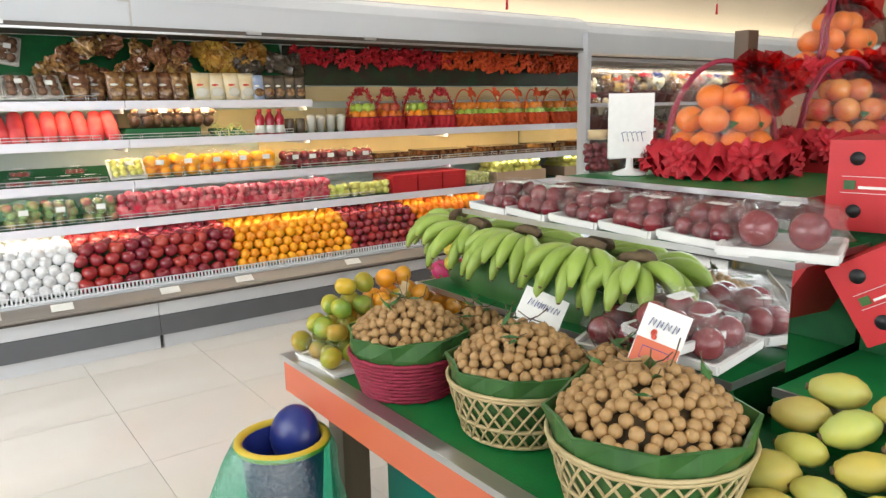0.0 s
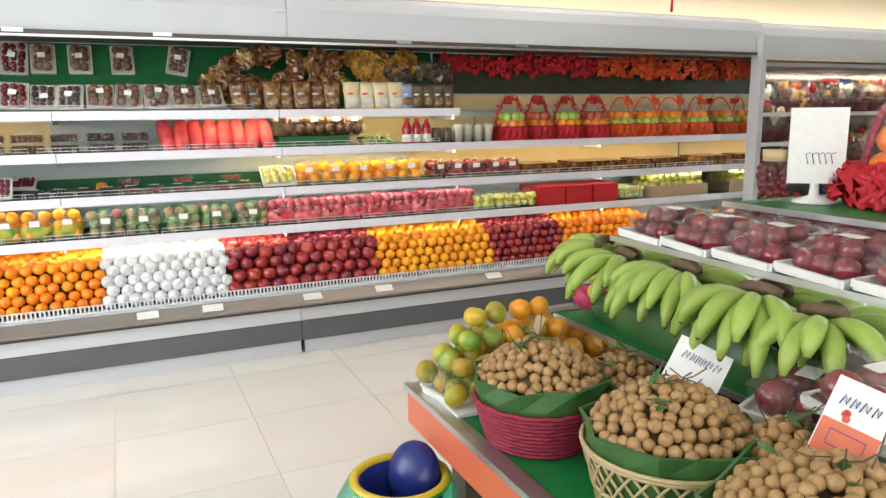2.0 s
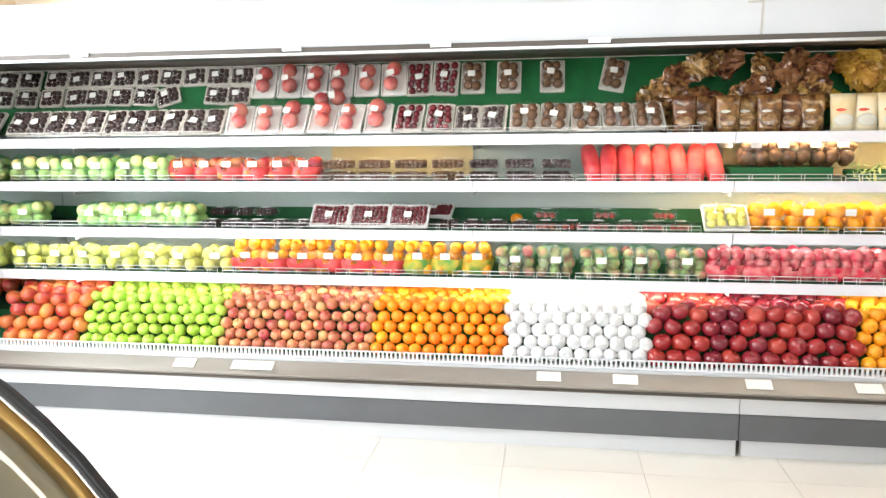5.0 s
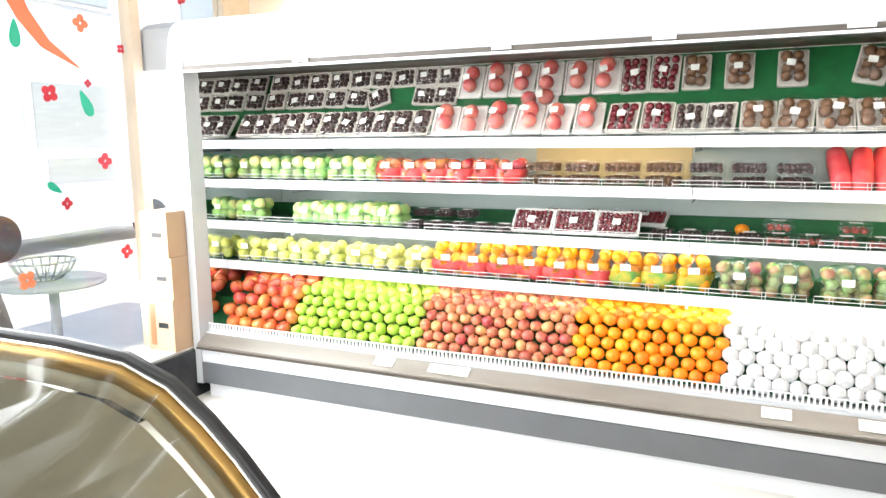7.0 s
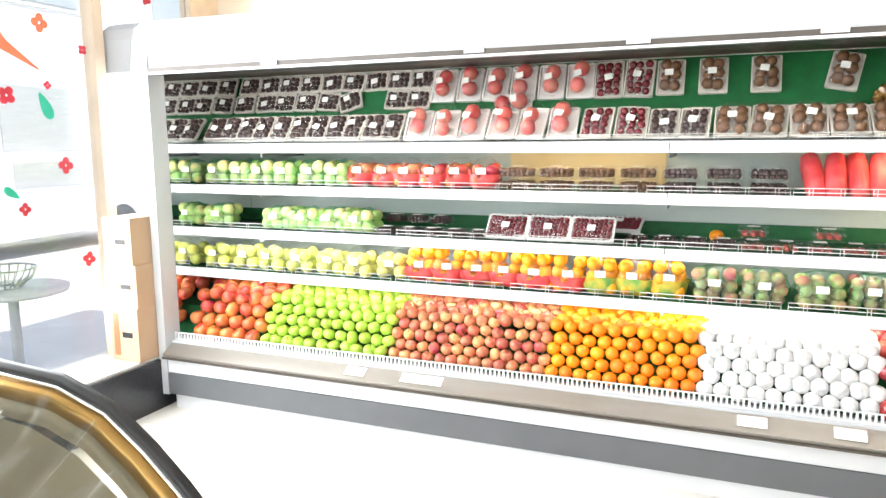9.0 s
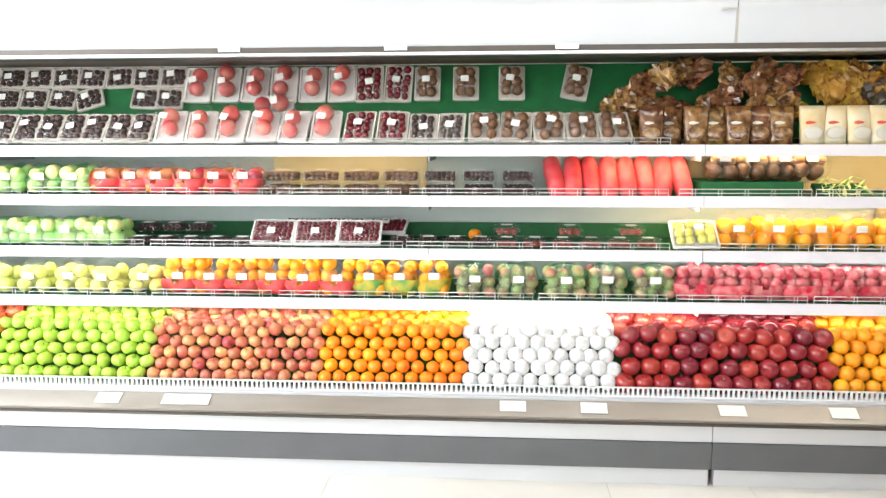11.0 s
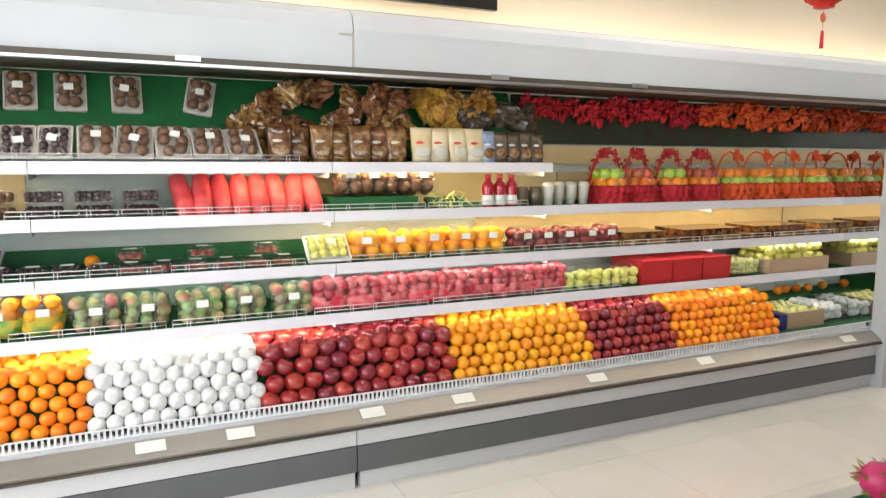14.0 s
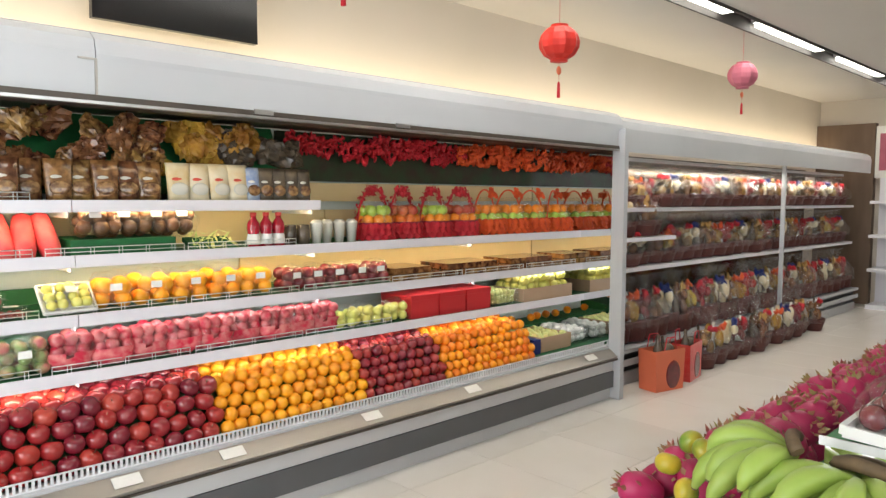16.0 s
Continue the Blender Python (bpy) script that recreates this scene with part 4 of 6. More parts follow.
def pouch(matname, w=0.11, h=0.15, label=""):
    def build():
        def fill(bm):
            n, rows = 12, 8
            rings = []
            for j in range(rows + 1):
                t = j / rows
                dep = 0.028 * (1 - t) ** 0.6 * (0.6 + 0.4 * min(1, t * 5)) + 0.002
                wid = w / 2 * (0.86 + 0.14 * t)
                rings.append([bm.verts.new((wid * math.cos(a), -dep * math.sin(a) + 0.004 * noise.noise((math.cos(a) * 3, t * 5, w * 50)), h * t)) for a in [2 * math.pi * k / n for k in range(n)]])
            for a, b in zip(rings, rings[1:]):
                for k in range(n):
                    bm.faces.new((a[k], a[(k + 1) % n], b[(k + 1) % n], b[k])).smooth = True
            bm.faces.new(rings[0][::-1]), bm.faces.new(rings[-1])
        e = obj("snack_pouch", fill, M[matname])
        obj("print_panel", lambda bm: [ball(bm, (0, -0.024, h * 0.30), w * 0.36, 0.005, h * 0.17, 12, 7), ball(bm, (w * 0.05, -0.009, h * 0.72), w * 0.28, 0.003, h * 0.09, 10, 6)], M["pouch_mix" if matname != "pouch_w" else "cup"], e)
        obj("print_mark", lambda bm: ball(bm, (-w * 0.08, -0.0165, h * 0.56), w * 0.22, 0.004, h * 0.05, 10, 6), M["tag" if matname == "pouch_u" else "redink" if matname == "pouch_w" else "cup"], e)
        return tagged(e, label, "snack pouch", "snack pouches")
    return build


def row(key, build, shelf, x0, x1, n, dy=0.1, lean=0, turn=6, dz=0.0, ragged=0.012):
    z, y = SHELF[shelf][:2]
    for k in range(n):
        x = x0 + (k + 0.5) * (x1 - x0) / n
        put(key + str(k % 2), build, pose(x + J(ragged) * 0.4, y + dy + J(ragged), z - 0.004 + dz, lean + (J(3) if lean else 0), 0, J(turn)))


# deck 1: leaning trays, two rows of trays pinned on the green mat above, then pouches
LEAN = 52
for key, f, a, b, n, w, h, r, tr, lab in (
        ("t_dark", "black", L + 0.03, -1.2, 11, 0.105, 0.155, 0.017, "tub", "foam tray of dark dried fruit under film"),
        ("t_apple", "apple_tray", -1.19, -0.31, 6, 0.128, 0.17, 0.041, "foam", "white foam tray of two red apples under film"),
        ("t_cherry", "cherry", -0.30, 0.0, 2, 0.135, 0.165, 0.018, "tub", "tray of dark red grapes under film"),
        ("t_grape", "black", 0.0, 0.26, 2, 0.12, 0.15, 0.016, "tub", "tray of black grapes under film"),
        ("t_kiwi", "brown", 0.27, 1.0, 5, 0.135, 0.155, 0.026, "tub", "tray of brown kiwi fruit under film")):
    z, y = SHELF[0][:2]
    for k in range(n):
        x = a + (k + 0.5) * (b - a) / n
        put(key + str((k * 5 + 1) % 3), tray_pack(f, w, h, r, tr, lab), pose(x, y + 0.085 + J(0.006), z + h * 0.40 + 0.008, LEAN + J(3), J(3), J(6)))
wall_q = 64.7
def pinned(key, f, x, t, w, h, r, lab, roll=0.0, tr="foam"):
    tr, lab = ("tub" if f in ("black", "brown", "cherry") else "foam"), lab or "foam tray of fruit pinned on green mat"
    y, z = 4.86 + 0.175 * t, 1.465 + 0.37 * t
    put(key + str(int(x * 50) % 3), tray_pack(f, w, h, r, tr, lab), pose(x, y - 0.006, z, wall_q, 0, 0) @ pose(0, 0, 0, 0, 0, roll))
for k in range(9):
    pinned("w_dark", "black", L + 0.09 + 0.142 * k, 0.83, 0.132, 0.105, 0.015, "foam tray of dark mushrooms pinned on green mat", J(3))
    if k not in (6,):
        pinned("w_dark", "black", L + 0.09 + 0.142 * k + J(0.01), 0.54, 0.132, 0.10, 0.015, "", (18 if k == 5 else J(4)))
for k in range(6):
    pinned("w_apple", "apple_tray", -1.10 + 0.146 * k, 0.72, 0.128, 0.185, 0.041, "white foam tray of two apples pinned on green mat", J(2))
pinned("w_apple", "apple_tray", -0.70, 0.40, 0.12, 0.15, 0.03, "", 90)
for x in (-0.23, -0.085):
    pinned("w_cherry", "cherry", x, 0.72, 0.132, 0.19, 0.018, "tray of dark red grapes pinned on green mat", J(2))
for x, ro in ((0.06, 0), (0.25, 0), (0.475, 0), (0.79, -12)):
    pinned("w_kiwi", "brown", x, 0.72, 0.12, 0.175, 0.026, "tray of brown kiwi fruit pinned on green mat", ro)


def crumple(v):
    v.co += Vector((noise.noise(v.co * 60), noise.noise(v.co * 60 + Vector((9, 0, 0))), noise.noise(v.co * 60 + Vector((0, 9, 0))))) * 0.016
    for f in v.link_faces:
        f.smooth = False


def loose_bag(matname, w, d, h, label):
    def build():
        e = obj("loose_bag", lambda bm: [pillow(bm, w, d, h, 0, 3.6, 0, 0.45, 18, 12, len(PROTO) * 2.3, 0.2), [crumple(v) for v in bm.verts]], M[matname])
        return tagged(e, label, "snack bag", "loose snack bags")
    return build


for k in range(44):
    x = 0.90 + 0.85 * rnd.random()
    put("lb_brown%d" % (k % 3), loose_bag("pouch_b", 0.12, 0.05, 0.10, "crinkled bag of brown dried fruit"), pose(x, 4.80 + J(0.06), 1.45 + 0.30 * rnd.random() * (0.6 + 0.4 * (x > 1.0)), J(40), J(40), J(60)))
for k in range(22):
    x = 1.72 + 0.62 * rnd.random()
    put("lb_gold%d" % (k % 3), loose_bag("gold_bag", 0.13, 0.045, 0.10, "crinkled bag of yellow crisps"), pose(x, 4.86 + J(0.04), 1.56 + 0.2 * rnd.random(), J(40), J(40), J(60)))
for k in range(9):
    put("lb_dark%d" % (k % 2), loose_bag("pouch_k", 0.15, 0.08, 0.12, "dark crinkled snack bag"), pose(2.1 + 0.06 * k, 4.9 + J(0.03), 1.60 + 0.16 * rnd.random(), J(40), J(40), J(60)))
for k in range(7):
    put("p_brown%d" % (k % 2), pouch("pouch_b", 0.115, 0.175, "brown glossy stand-up pouch of dried fruit"), pose(1.10 + 0.094 * k + J(0.01), 4.66 + J(0.02) + 0.04 * (k % 2), 1.436, -6, 0, J(14)))
for k in range(4):
    put("p_white", pouch("pouch_w", 0.115, 0.175, "cream stand-up snack pouch with red print"), pose(1.80 + 0.098 * k, 4.66 + J(0.01), 1.436, -6, 0, J(8)))
put("p_blue", pouch("pouch_u", 0.10, 0.165, "blue stand-up snack pouch"), pose(2.17, 4.66, 1.436, -6, 0, 4))
for k in range(4):
    put("p_black", pouch("pouch_k", 0.09, 0.165, "black stand-up snack pouch"), pose(2.245 + 0.078 * k, 4.67 + J(0.01), 1.436, -6, 0, J(10)))

# deck 2
row("b_pear", bag_pack("lime", 0.17, 0.16, 0.13, 0.036, "clear bag of pale green pears", "greenfilm"), 1, L + 0.02, -1.50, 6)
row("b_rapple", bag_pack("apple_mix", 0.15, 0.15, 0.14, 0.034, "bag of mixed apples with red printed base", "bag", "print_red"), 1, -1.5, -0.70, 6)
for k in range(4):
    for s in range(2):
        put("c_brown", clam_pack("brown", 0.165, 0.14, 0.056, 0.012, "stacked clear box of brown dried fruit"), pose(-0.60 + 0.187 * k, 4.67 + J(0.01), 1.211 + 0.060 * s, 0, 0, J(4)))
for k in range(3):
    for s in range(2):
        put("c_black", clam_pack("black", 0.155, 0.14, 0.056, 0.012, "stacked clear box of black berries"), pose(0.145 + 0.178 * k, 4.67 + J(0.01), 1.211 + 0.060 * s, 0, 0, J(4)))


def roll():
    e = obj("wrapped_papaya", lambda bm: lathe(bm, [(0.012, -0.13), (0.034, -0.115), (0.043, -0.06), (0.044, 0.04), (0.036, 0.11), (0.014, 0.13)], 12, wob=0.08), M["papaya"])
    return tagged(e, "long papaya in pinkish red foam net", "papaya", "wrapped papayas")


for k in range(8):
    put("roll%d" % (k % 2), roll, pose(0.67 + 0.082 * k, 4.70 + J(0.01), 1.285, -48 + J(4), J(6), J(8)))
tagged(boxes("green_carton", [(1.31, 4.60, 1.21, 1.75, 4.95, 1.275)], M["mat_green"], None, 0.004), "low green fruit carton on the shelf", "carton")
for k in range(4):
    put("net%d" % (k % 2), bag_pack("brown", 0.15, 0.14, 0.12, 0.033, "clear bag of dark brown fruit", "bag"), pose(1.42 + 0.128 * k, 4.68 + J(0.01), 1.278, -20, 0, J(10)))


def herb():
    def fill(bm):
        for k in range(60):
            a, b = Vector((J(0.1), J(0.08), 0.01 + rnd.random() * 0.05)), J(3.1)
            d = Vector((0.03 * math.cos(b), 0.03 * math.sin(b), 0.015 + J(0.015)))
            s = Vector((-d.y, d.x, 0)) * 0.2
            bm.faces.new([bm.verts.new(a - d), bm.verts.new(a + s), bm.verts.new(a + d), bm.verts.new(a - s)])
    e = boxes("herb_tray", [(-0.11, -0.09, 0, 0.11, 0.09, 0.02)], M["mat_green"], None, 0.004)
    obj("herb", fill, M["lime"], e)
    return tagged(e, "green tray of pale green shoots", "vegetable tray")


put("herb", herb, pose(1.96, 4.68, 1.212, 20, 0, 0))


def bottle():
    e = obj("drink_bottle", lambda bm: lathe(bm, [(0.03, 0), (0.033, 0.01), (0.033, 0.03), (0.028, 0.06), (0.033, 0.09), (0.030, 0.115), (0.014, 0.14), (0.014, 0.15)], 16), M["bottle_red"])
    obj("cap", lambda bm: lathe(bm, [(0.016, 0.15), (0.016, 0.168)], 12), M["print_red"], e)
    obj("label", lambda bm: lathe(bm, [(0.0338, 0.012), (0.0338, 0.032), (0.0292, 0.058), (0.0292, 0.062)], 16, cap=False), M["tag"], e)
    return tagged(e, "small bottle of red juice with a white label", "bottle", "juice bottles")


for k in range(3):
    put("bottle", bottle, pose(2.15 + 0.07 * k, 4.62, 1.211))
for k in range(2):
    put("jar", lambda: tagged(obj("dark_jar", lambda bm: lathe(bm, [(0.03, 0), (0.035, 0.01), (0.035, 0.08), (0.032, 0.085), (0.032, 0.10), (0.02, 0.102)], 14), M["pouch_k"]), "small dark jar with a lid", "jar", "jars"), pose(2.37 + 0.08 * k, 4.64, 1.211))
for k in range(4):
    put("cup", lambda: tagged(obj("plastic_cup", lambda bm: lathe(bm, [(0.024, 0), (0.034, 0.10), (0.036, 0.105), (0.034, 0.11), (0.02, 0.125)], 14), M["cup"]), "lidded plastic cup of pale dessert", "cup", "dessert cups"), pose(2.53 + 0.082 * k, 4.65 + J(0.02), 1.211))


def frill(bm, r0, r1, z, drop, waves, seed, mi=0, m=None):
    """A gathered fabric ruffle: a waved collar of cloth that folds down at its rim."""
    q = random.Random(seed)
    n = waves * 4
    ph = q.uniform(0, 6)
    rings = []
    for i in range(4):
        t = i / 3
        ring = []
        for s in range(n):
            a = 2 * math.pi * s / n
            w = math.sin(waves * a + ph + 0.7 * math.sin(3 * a + seed))
            rr = r0 + (r1 - r0) * t * (1 + 0.14 * w * t + 0.10 * math.sin(5 * a + seed))
            v = Vector((rr * math.cos(a), rr * math.sin(a), z + 0.3 * (r1 - r0) * math.sin(t * 3.1) - drop * t * t + 0.28 * (r1 - r0) * w * t))
            ring.append(bm.verts.new(m @ v if m else v))
        rings.append(ring)
    for a, b in zip(rings, rings[1:]):
        for s in range(n):
            f = bm.faces.new((a[s], a[(s + 1) % n], b[(s + 1) % n], b[s]))
            f.smooth, f.material_index = True, mi


def gift_basket(base, trim, f1, f2, d=0.20, h=0.26):
    """A round basket of fruit under film with a tall wrapped handle."""
    def build():
        e = obj("gift_basket", lambda bm: lathe(bm, [(d * 0.36, 0), (d * 0.40, 0.01), (d * 0.48, 0.095), (d * 0.50, 0.10), (d * 0.45, 0.095), (d * 0.3, 0.08)], 18), M[base])
        def ruff(bm):
            wide = 0.53 if trim == "red" else 0.60
            for k in range(3):
                frill(bm, d * 0.40, d * wide, 0.095 - 0.03 * k, 0.035, 17 + k, k)
        obj("ruffle", ruff, M[trim], e)
        def hand(bm):
            pts = [(d * 0.46 * math.cos(a), 0, 0.07 + (h - 0.07) * math.sin(a)) for a in [math.pi * k / 16 for k in range(17)]]
            tube(bm, pts, 0.006, 6)
            for p in pts:
                for s in range(9 if trim == "red" else 0):
                    ball(bm, (p[0] + J(0.017), J(0.02), p[2] + J(0.017)), 0.011, 0.003, 0.007, 5, 4, 0, Euler((J(3), J(3), J(3))))
            for s in range(16):
                ball(bm, (0.3 * d * (trim != "red") + J(0.03), J(0.03), h - 0.02 + J(0.025)), 0.024, 0.004, 0.015, 6, 4, 0, Euler((J(3), J(3), J(3))), 0.5)
        obj("handle", hand, M[trim], e)
        q = d * 0.17
        def fr(bm, z, n, rr):
            for k in range(n):
                a = 2 * math.pi * k / n + z * 40
                ball(bm, (rr * math.cos(a), rr * math.sin(a), z), q * 0.82, None, None, 9, 7)
        obj("lower_fruit", lambda bm: fr(bm, 0.112, 8, d * 0.33), M[f1], e)
        obj("upper_fruit", lambda bm: fr(bm, 0.165, 7, d * 0.28), M[f2], e)
        obj("film", lambda bm: lathe(bm, [(d * 0.48, 0.10), (d * 0.47, 0.17), (d * 0.34, 0.225), (d * 0.1, 0.25)], 14, wob=0.15, cap=False), M["celo"], e)
        return tagged(e, "gift basket of fruit with %s trim and tall handle" % ("red" if trim == "red" else "orange"), "gift basket", "fruit gift baskets")
    return build


for k in range(8):
    kind = (("rbasket", "red", "orange", "apple_green"), ("rbasket", "red", "orange", "apple_mix"), ("rbasket", "orangefab", "apple_green", "orange"))[0 if k in (0, 2) else 1 if k < 4 else 2]
    put("gb" + kind[1] + kind[3], gift_basket(*kind, d=0.25, h=0.30), pose(2.99 + 0.245 * k, 4.74 + J(0.02), 1.211, 0, 0, J(20)))
# solid bows modelled for the reflection of the basket bows in the back mirror
for k in range(18):
    x = 2.62 + 0.125 * k
    def mirrored_bow(mm):
        def build():
            def fill(bm):
                for s in range(60):
                    ball(bm, (J(0.08), J(0.03), J(0.05)), 0.020, 0.005, 0.013, 6, 4, 0, Euler((J(3), J(3), J(3))))
            return tagged(obj("tinsel", fill, M[mm]), "crinkled bow shape standing in for a basket bow's mirror reflection", "decoration", "tinsel bows")
        return build
    put("tin" + ("o" if k > 10 else "r") + str(k % 2), mirrored_bow("orangefab" if k > 10 else "red"), pose(x, 4.95 + J(0.03), 1.755 + J(0.02), 0, J(20), J(20)) @ Matrix.Diagonal((1.25, 1.1, 1.15, 1) if k > 3 else (1, 1, 1, 1)))

# deck 3
row("b_guava", bag_pack("lime", 0.19, 0.17, 0.12, 0.034, "clear greenish bag of pale guavas", "greenfilm"), 2, -2.02, -1.36, 4)
put("b_guava0", None, pose(-2.36, 4.66, 0.971, 0, 0, 8))
for k in range(5):
    put("c_grey", clam_pack("black", 0.115, 0.11, 0.045, 0.010, "clear box of dark blue berries"), pose(-1.28 + 0.124 * k, 4.62, 0.971, 0, 0, J(4)))
    if k < 3:
        put("c_grey", None, pose(-1.30 + 0.13 * k, 4.76, 1.02, 0, 0, J(4)))
for k in range(3):
    put("t_berry", tray_pack("cherry", 0.195, 0.13, 0.012, "foam", "wide white tray of dark cherries under film"), pose(-0.64 + 0.205 * k, 4.63, 1.028, 48, 0, J(2)))
    put("t_berry", None, pose(-0.55 + 0.21 * k, 4.80, 1.035, 20, 0, J(5)))
for k in range(4):
    put("c_grey", None, pose(-0.04 + 0.125 * k, 4.68 + J(0.02), 0.971, 0, 0, J(6)))
for k in range(6):
    put("c_straw", clam_pack("straw", 0.118, 0.10, 0.05, 0.014, "clear box of strawberries"), pose(0.45 + 0.128 * k, 4.63, 0.971, 0, 0, J(4)))
for x in (0.45, 0.74, 1.02):
    put("c_straw", None, pose(x, 4.68, 1.022, 0, 0, J(5)))
put("t_yel", tray_pack("pear", 0.20, 0.14, 0.022, "foam", "white tray of sliced yellow fruit under film"), pose(1.29, 4.62, 1.03, 46, 0, 2))
for k in range(5):
    put("b_orange%d" % (k % 2), bag_pack("orange_y", 0.165, 0.16, 0.155, 0.038, "clear bag of yellow oranges with price label", "bag"), pose(1.48 + 0.172 * k, 4.66, 0.971, 0, 0, J(5)))
for k in range(5):
    put("b_dark%d" % (k % 2), bag_pack("plum", 0.145, 0.14, 0.125, 0.032, "clear bag of dark plums and pears", "bag"), pose(2.37 + 0.142 * k, 4.66, 0.971, 0, 0, J(8)))
for k in range(12):
    put("flat", lambda: tagged(boxes("flat_box", [(-0.075, -0.13, 0, 0.075, 0.13, 0.03), (-0.077, -0.132, 0.031, 0.077, 0.132, 0.036)], [M["pouch_b"]], None, 0.003), "flat brown box of sweets in film", "flat box", "flat boxes"),
        pose(3.10 + 0.15 * k, 4.70, 0.971, 0, 0, J(1)))
    if k % 4 != 2:
        put("flat", None, pose(3.10 + 0.15 * k, 4.72, 1.009, 0, 0, J(2)))
put("loose_orange", lambda: tagged(new("loose_orange", FM["orange"]), "single loose orange lying on the shelf", "fruit", "loose oranges"), pose(0.30, 4.83, 1.003))

# deck 4
row("b_yel", bag_pack("pear", 0.17, 0.16, 0.14, 0.036, "clear bag of yellow-green pears", "bag"), 3, L + 0.02, -1.16, 7)
row("b_redyel", bag_pack("orange_y", 0.165, 0.15, 0.15, 0.034, "bag of yellow fruit with red printed base", "bag", "print_red"), 3, -1.16, -0.26, 6)
row("b_prt", bag_pack("orange_y", 0.15, 0.12, 0.16, 0.032, "bag of oranges with yellow and green print", "bag", "print_yel"), 3, -0.26, 0.19, 3)
row("b_lych", bag_pack("mixed_fruit", 0.185, 0.15, 0.15, 0.028, "clear green bag of pink and green fruit", "greenfilm"), 3, 0.20, 1.22, 5)
row("b_rapp", bag_pack("pinkbag", 0.16, 0.15, 0.15, 0.030, "bag of red apples with pink printed base", "bag", "pinkbag", False), 3, 1.22, 2.62, 9)
row("b_pale", bag_pack("pear", 0.14, 0.14, 0.12, 0.028, "clear bag of pale yellow fruit", "bag", None, False), 3, 2.62, 3.12, 4)
for k in range(3):
    put("redbox", lambda: tagged(boxes("red_gift_box", [(-0.11, -0.14, 0, 0.11, 0.14, 0.105), (-0.112, -0.142, 0.106, 0.112, 0.142, 0.135)], M["redbox"], None, 0.003), "plain red cardboard gift box", "gift box", "red gift boxes"),
        pose(3.25 + 0.235 * k, 4.70, 0.741))


def open_box(w, d, h, mm, label, content=None, r=0.03, thick=0.006, layers=1):
    def build():
        e = new("open_box")
        boxes("box", [(-w / 2, -d / 2, 0, w / 2, d / 2, thick), (-w / 2, -d / 2, thick, -w / 2 + thick, d / 2, h), (w / 2 - thick, -d / 2, thick, w / 2, d / 2, h),
                      (-w / 2 + thick, -d / 2, thick, w / 2 - thick, -d / 2 + thick, h), (-w / 2 + thick, d / 2 - thick, thick, w / 2 - thick, d / 2, h)], M[mm], e, 0.0015)
        if content:
            obj("fruit", lambda bm: cluster(bm, 0, w - 0.03, d - 0.03, r, 0, thick, layers, seed=len(PROTO)), M[content], e)
        return tagged(e, label, "box", "open boxes")
    return build


put("ob_green", open_box(0.26, 0.28, 0.11, "clam", "clear tub of small green fruit", "lime", 0.018, layers=3), pose(3.98, 4.69, 0.741))
put("ob_yel", open_box(0.56, 0.30, 0.09, "carton", "open cardboard box heaped with yellow lemons", "pear", 0.034, layers=3), pose(4.44, 4.70, 0.741))
put("ob_low", open_box(0.34, 0.34, 0.10, "carton", "open cardboard box with loose fruit", "lime", 0.03, layers=2), pose(4.38, 4.60, 0.402))
put("ob_low2", open_box(0.22, 0.34, 0.10, "clam", "clear tub of pale fruit", "foam", 0.03, layers=2), pose(4.70, 4.62, 0.402))
tagged(boxes("blue_carton", [(4.12, 4.42, 0.402, 4.19, 4.62, 0.50)], M["blue"], None, 0.003), "small blue printed carton in the bin", "carton")
for x, y in ((4.25, 4.92), (4.48, 4.93), (4.68, 4.9), (4.78, 4.92)):
    put("loose_orange", None, pose(x, y, 0.535))
boxes("back_ledge", [(4.1, 4.80, 0.41, R, 5.05, 0.505)], M["mat_green"], case)


# ---- the fruit island ----
TX, TY, TZ = 1.11, 1.985, 0.634
isl = tagged(new("fruit_table"), "low display table with green mat, orange fascia and steel edge", "display table")
boxes("top", [(TX, -1.2, TZ - 0.03, 4.4, TY, TZ - 0.004), (1.80, TY, TZ - 0.03, 4.4, 2.48, TZ - 0.004)], M["wood"], isl)
boxes("mat", [(TX + 0.03, -1.2, TZ - 0.0035, 4.38, TY - 0.03, TZ), (1.83, TY - 0.029, TZ - 0.0035, 4.38, 2.45, TZ)], M["mat_bright"], isl)
boxes("fascia", [(TX - 0.012, -1.2, TZ - 0.105, TX, TY, TZ - 0.012), (TX, TY, TZ - 0.105, 1.80, TY + 0.012, TZ - 0.012), (1.80, 2.48, TZ - 0.105, 4.4, 2.492, TZ - 0.012)], M["salmon"], isl, 0.002)
boxes("edge", [(TX - 0.016, -1.2, TZ - 0.011, TX + 0.029, TY + 0.016, TZ + 0.006), (TX + 0.03, TY - 0.029, TZ - 0.011, 1.80, TY + 0.016, TZ + 0.006), (1.80, 2.451, TZ - 0.011, 4.4, 2.496, TZ + 0.006)], M["alu"], isl, 0.002)
for x, y in ((TX + 0.10, 1.84), (TX + 0.10, -0.4), (4.2, 1.84), (2.4, 1.84)):
    boxes("leg", [(x, y, 0, x + 0.09, y + 0.09, TZ - 0.031)], M["wood"], isl, 0.004)
boxes("side_panel", [(TX + 0.17, -1.1, 0.02, TX + 0.19, 1.70, TZ - 0.031), (TX + 0.191, 1.68, 0.02, 4.3, 1.70, TZ - 0.031)], M["teal"], isl, 0.002)
# mirrored risers
T2, T3, T4 = 0.80, 1.04, 1.135
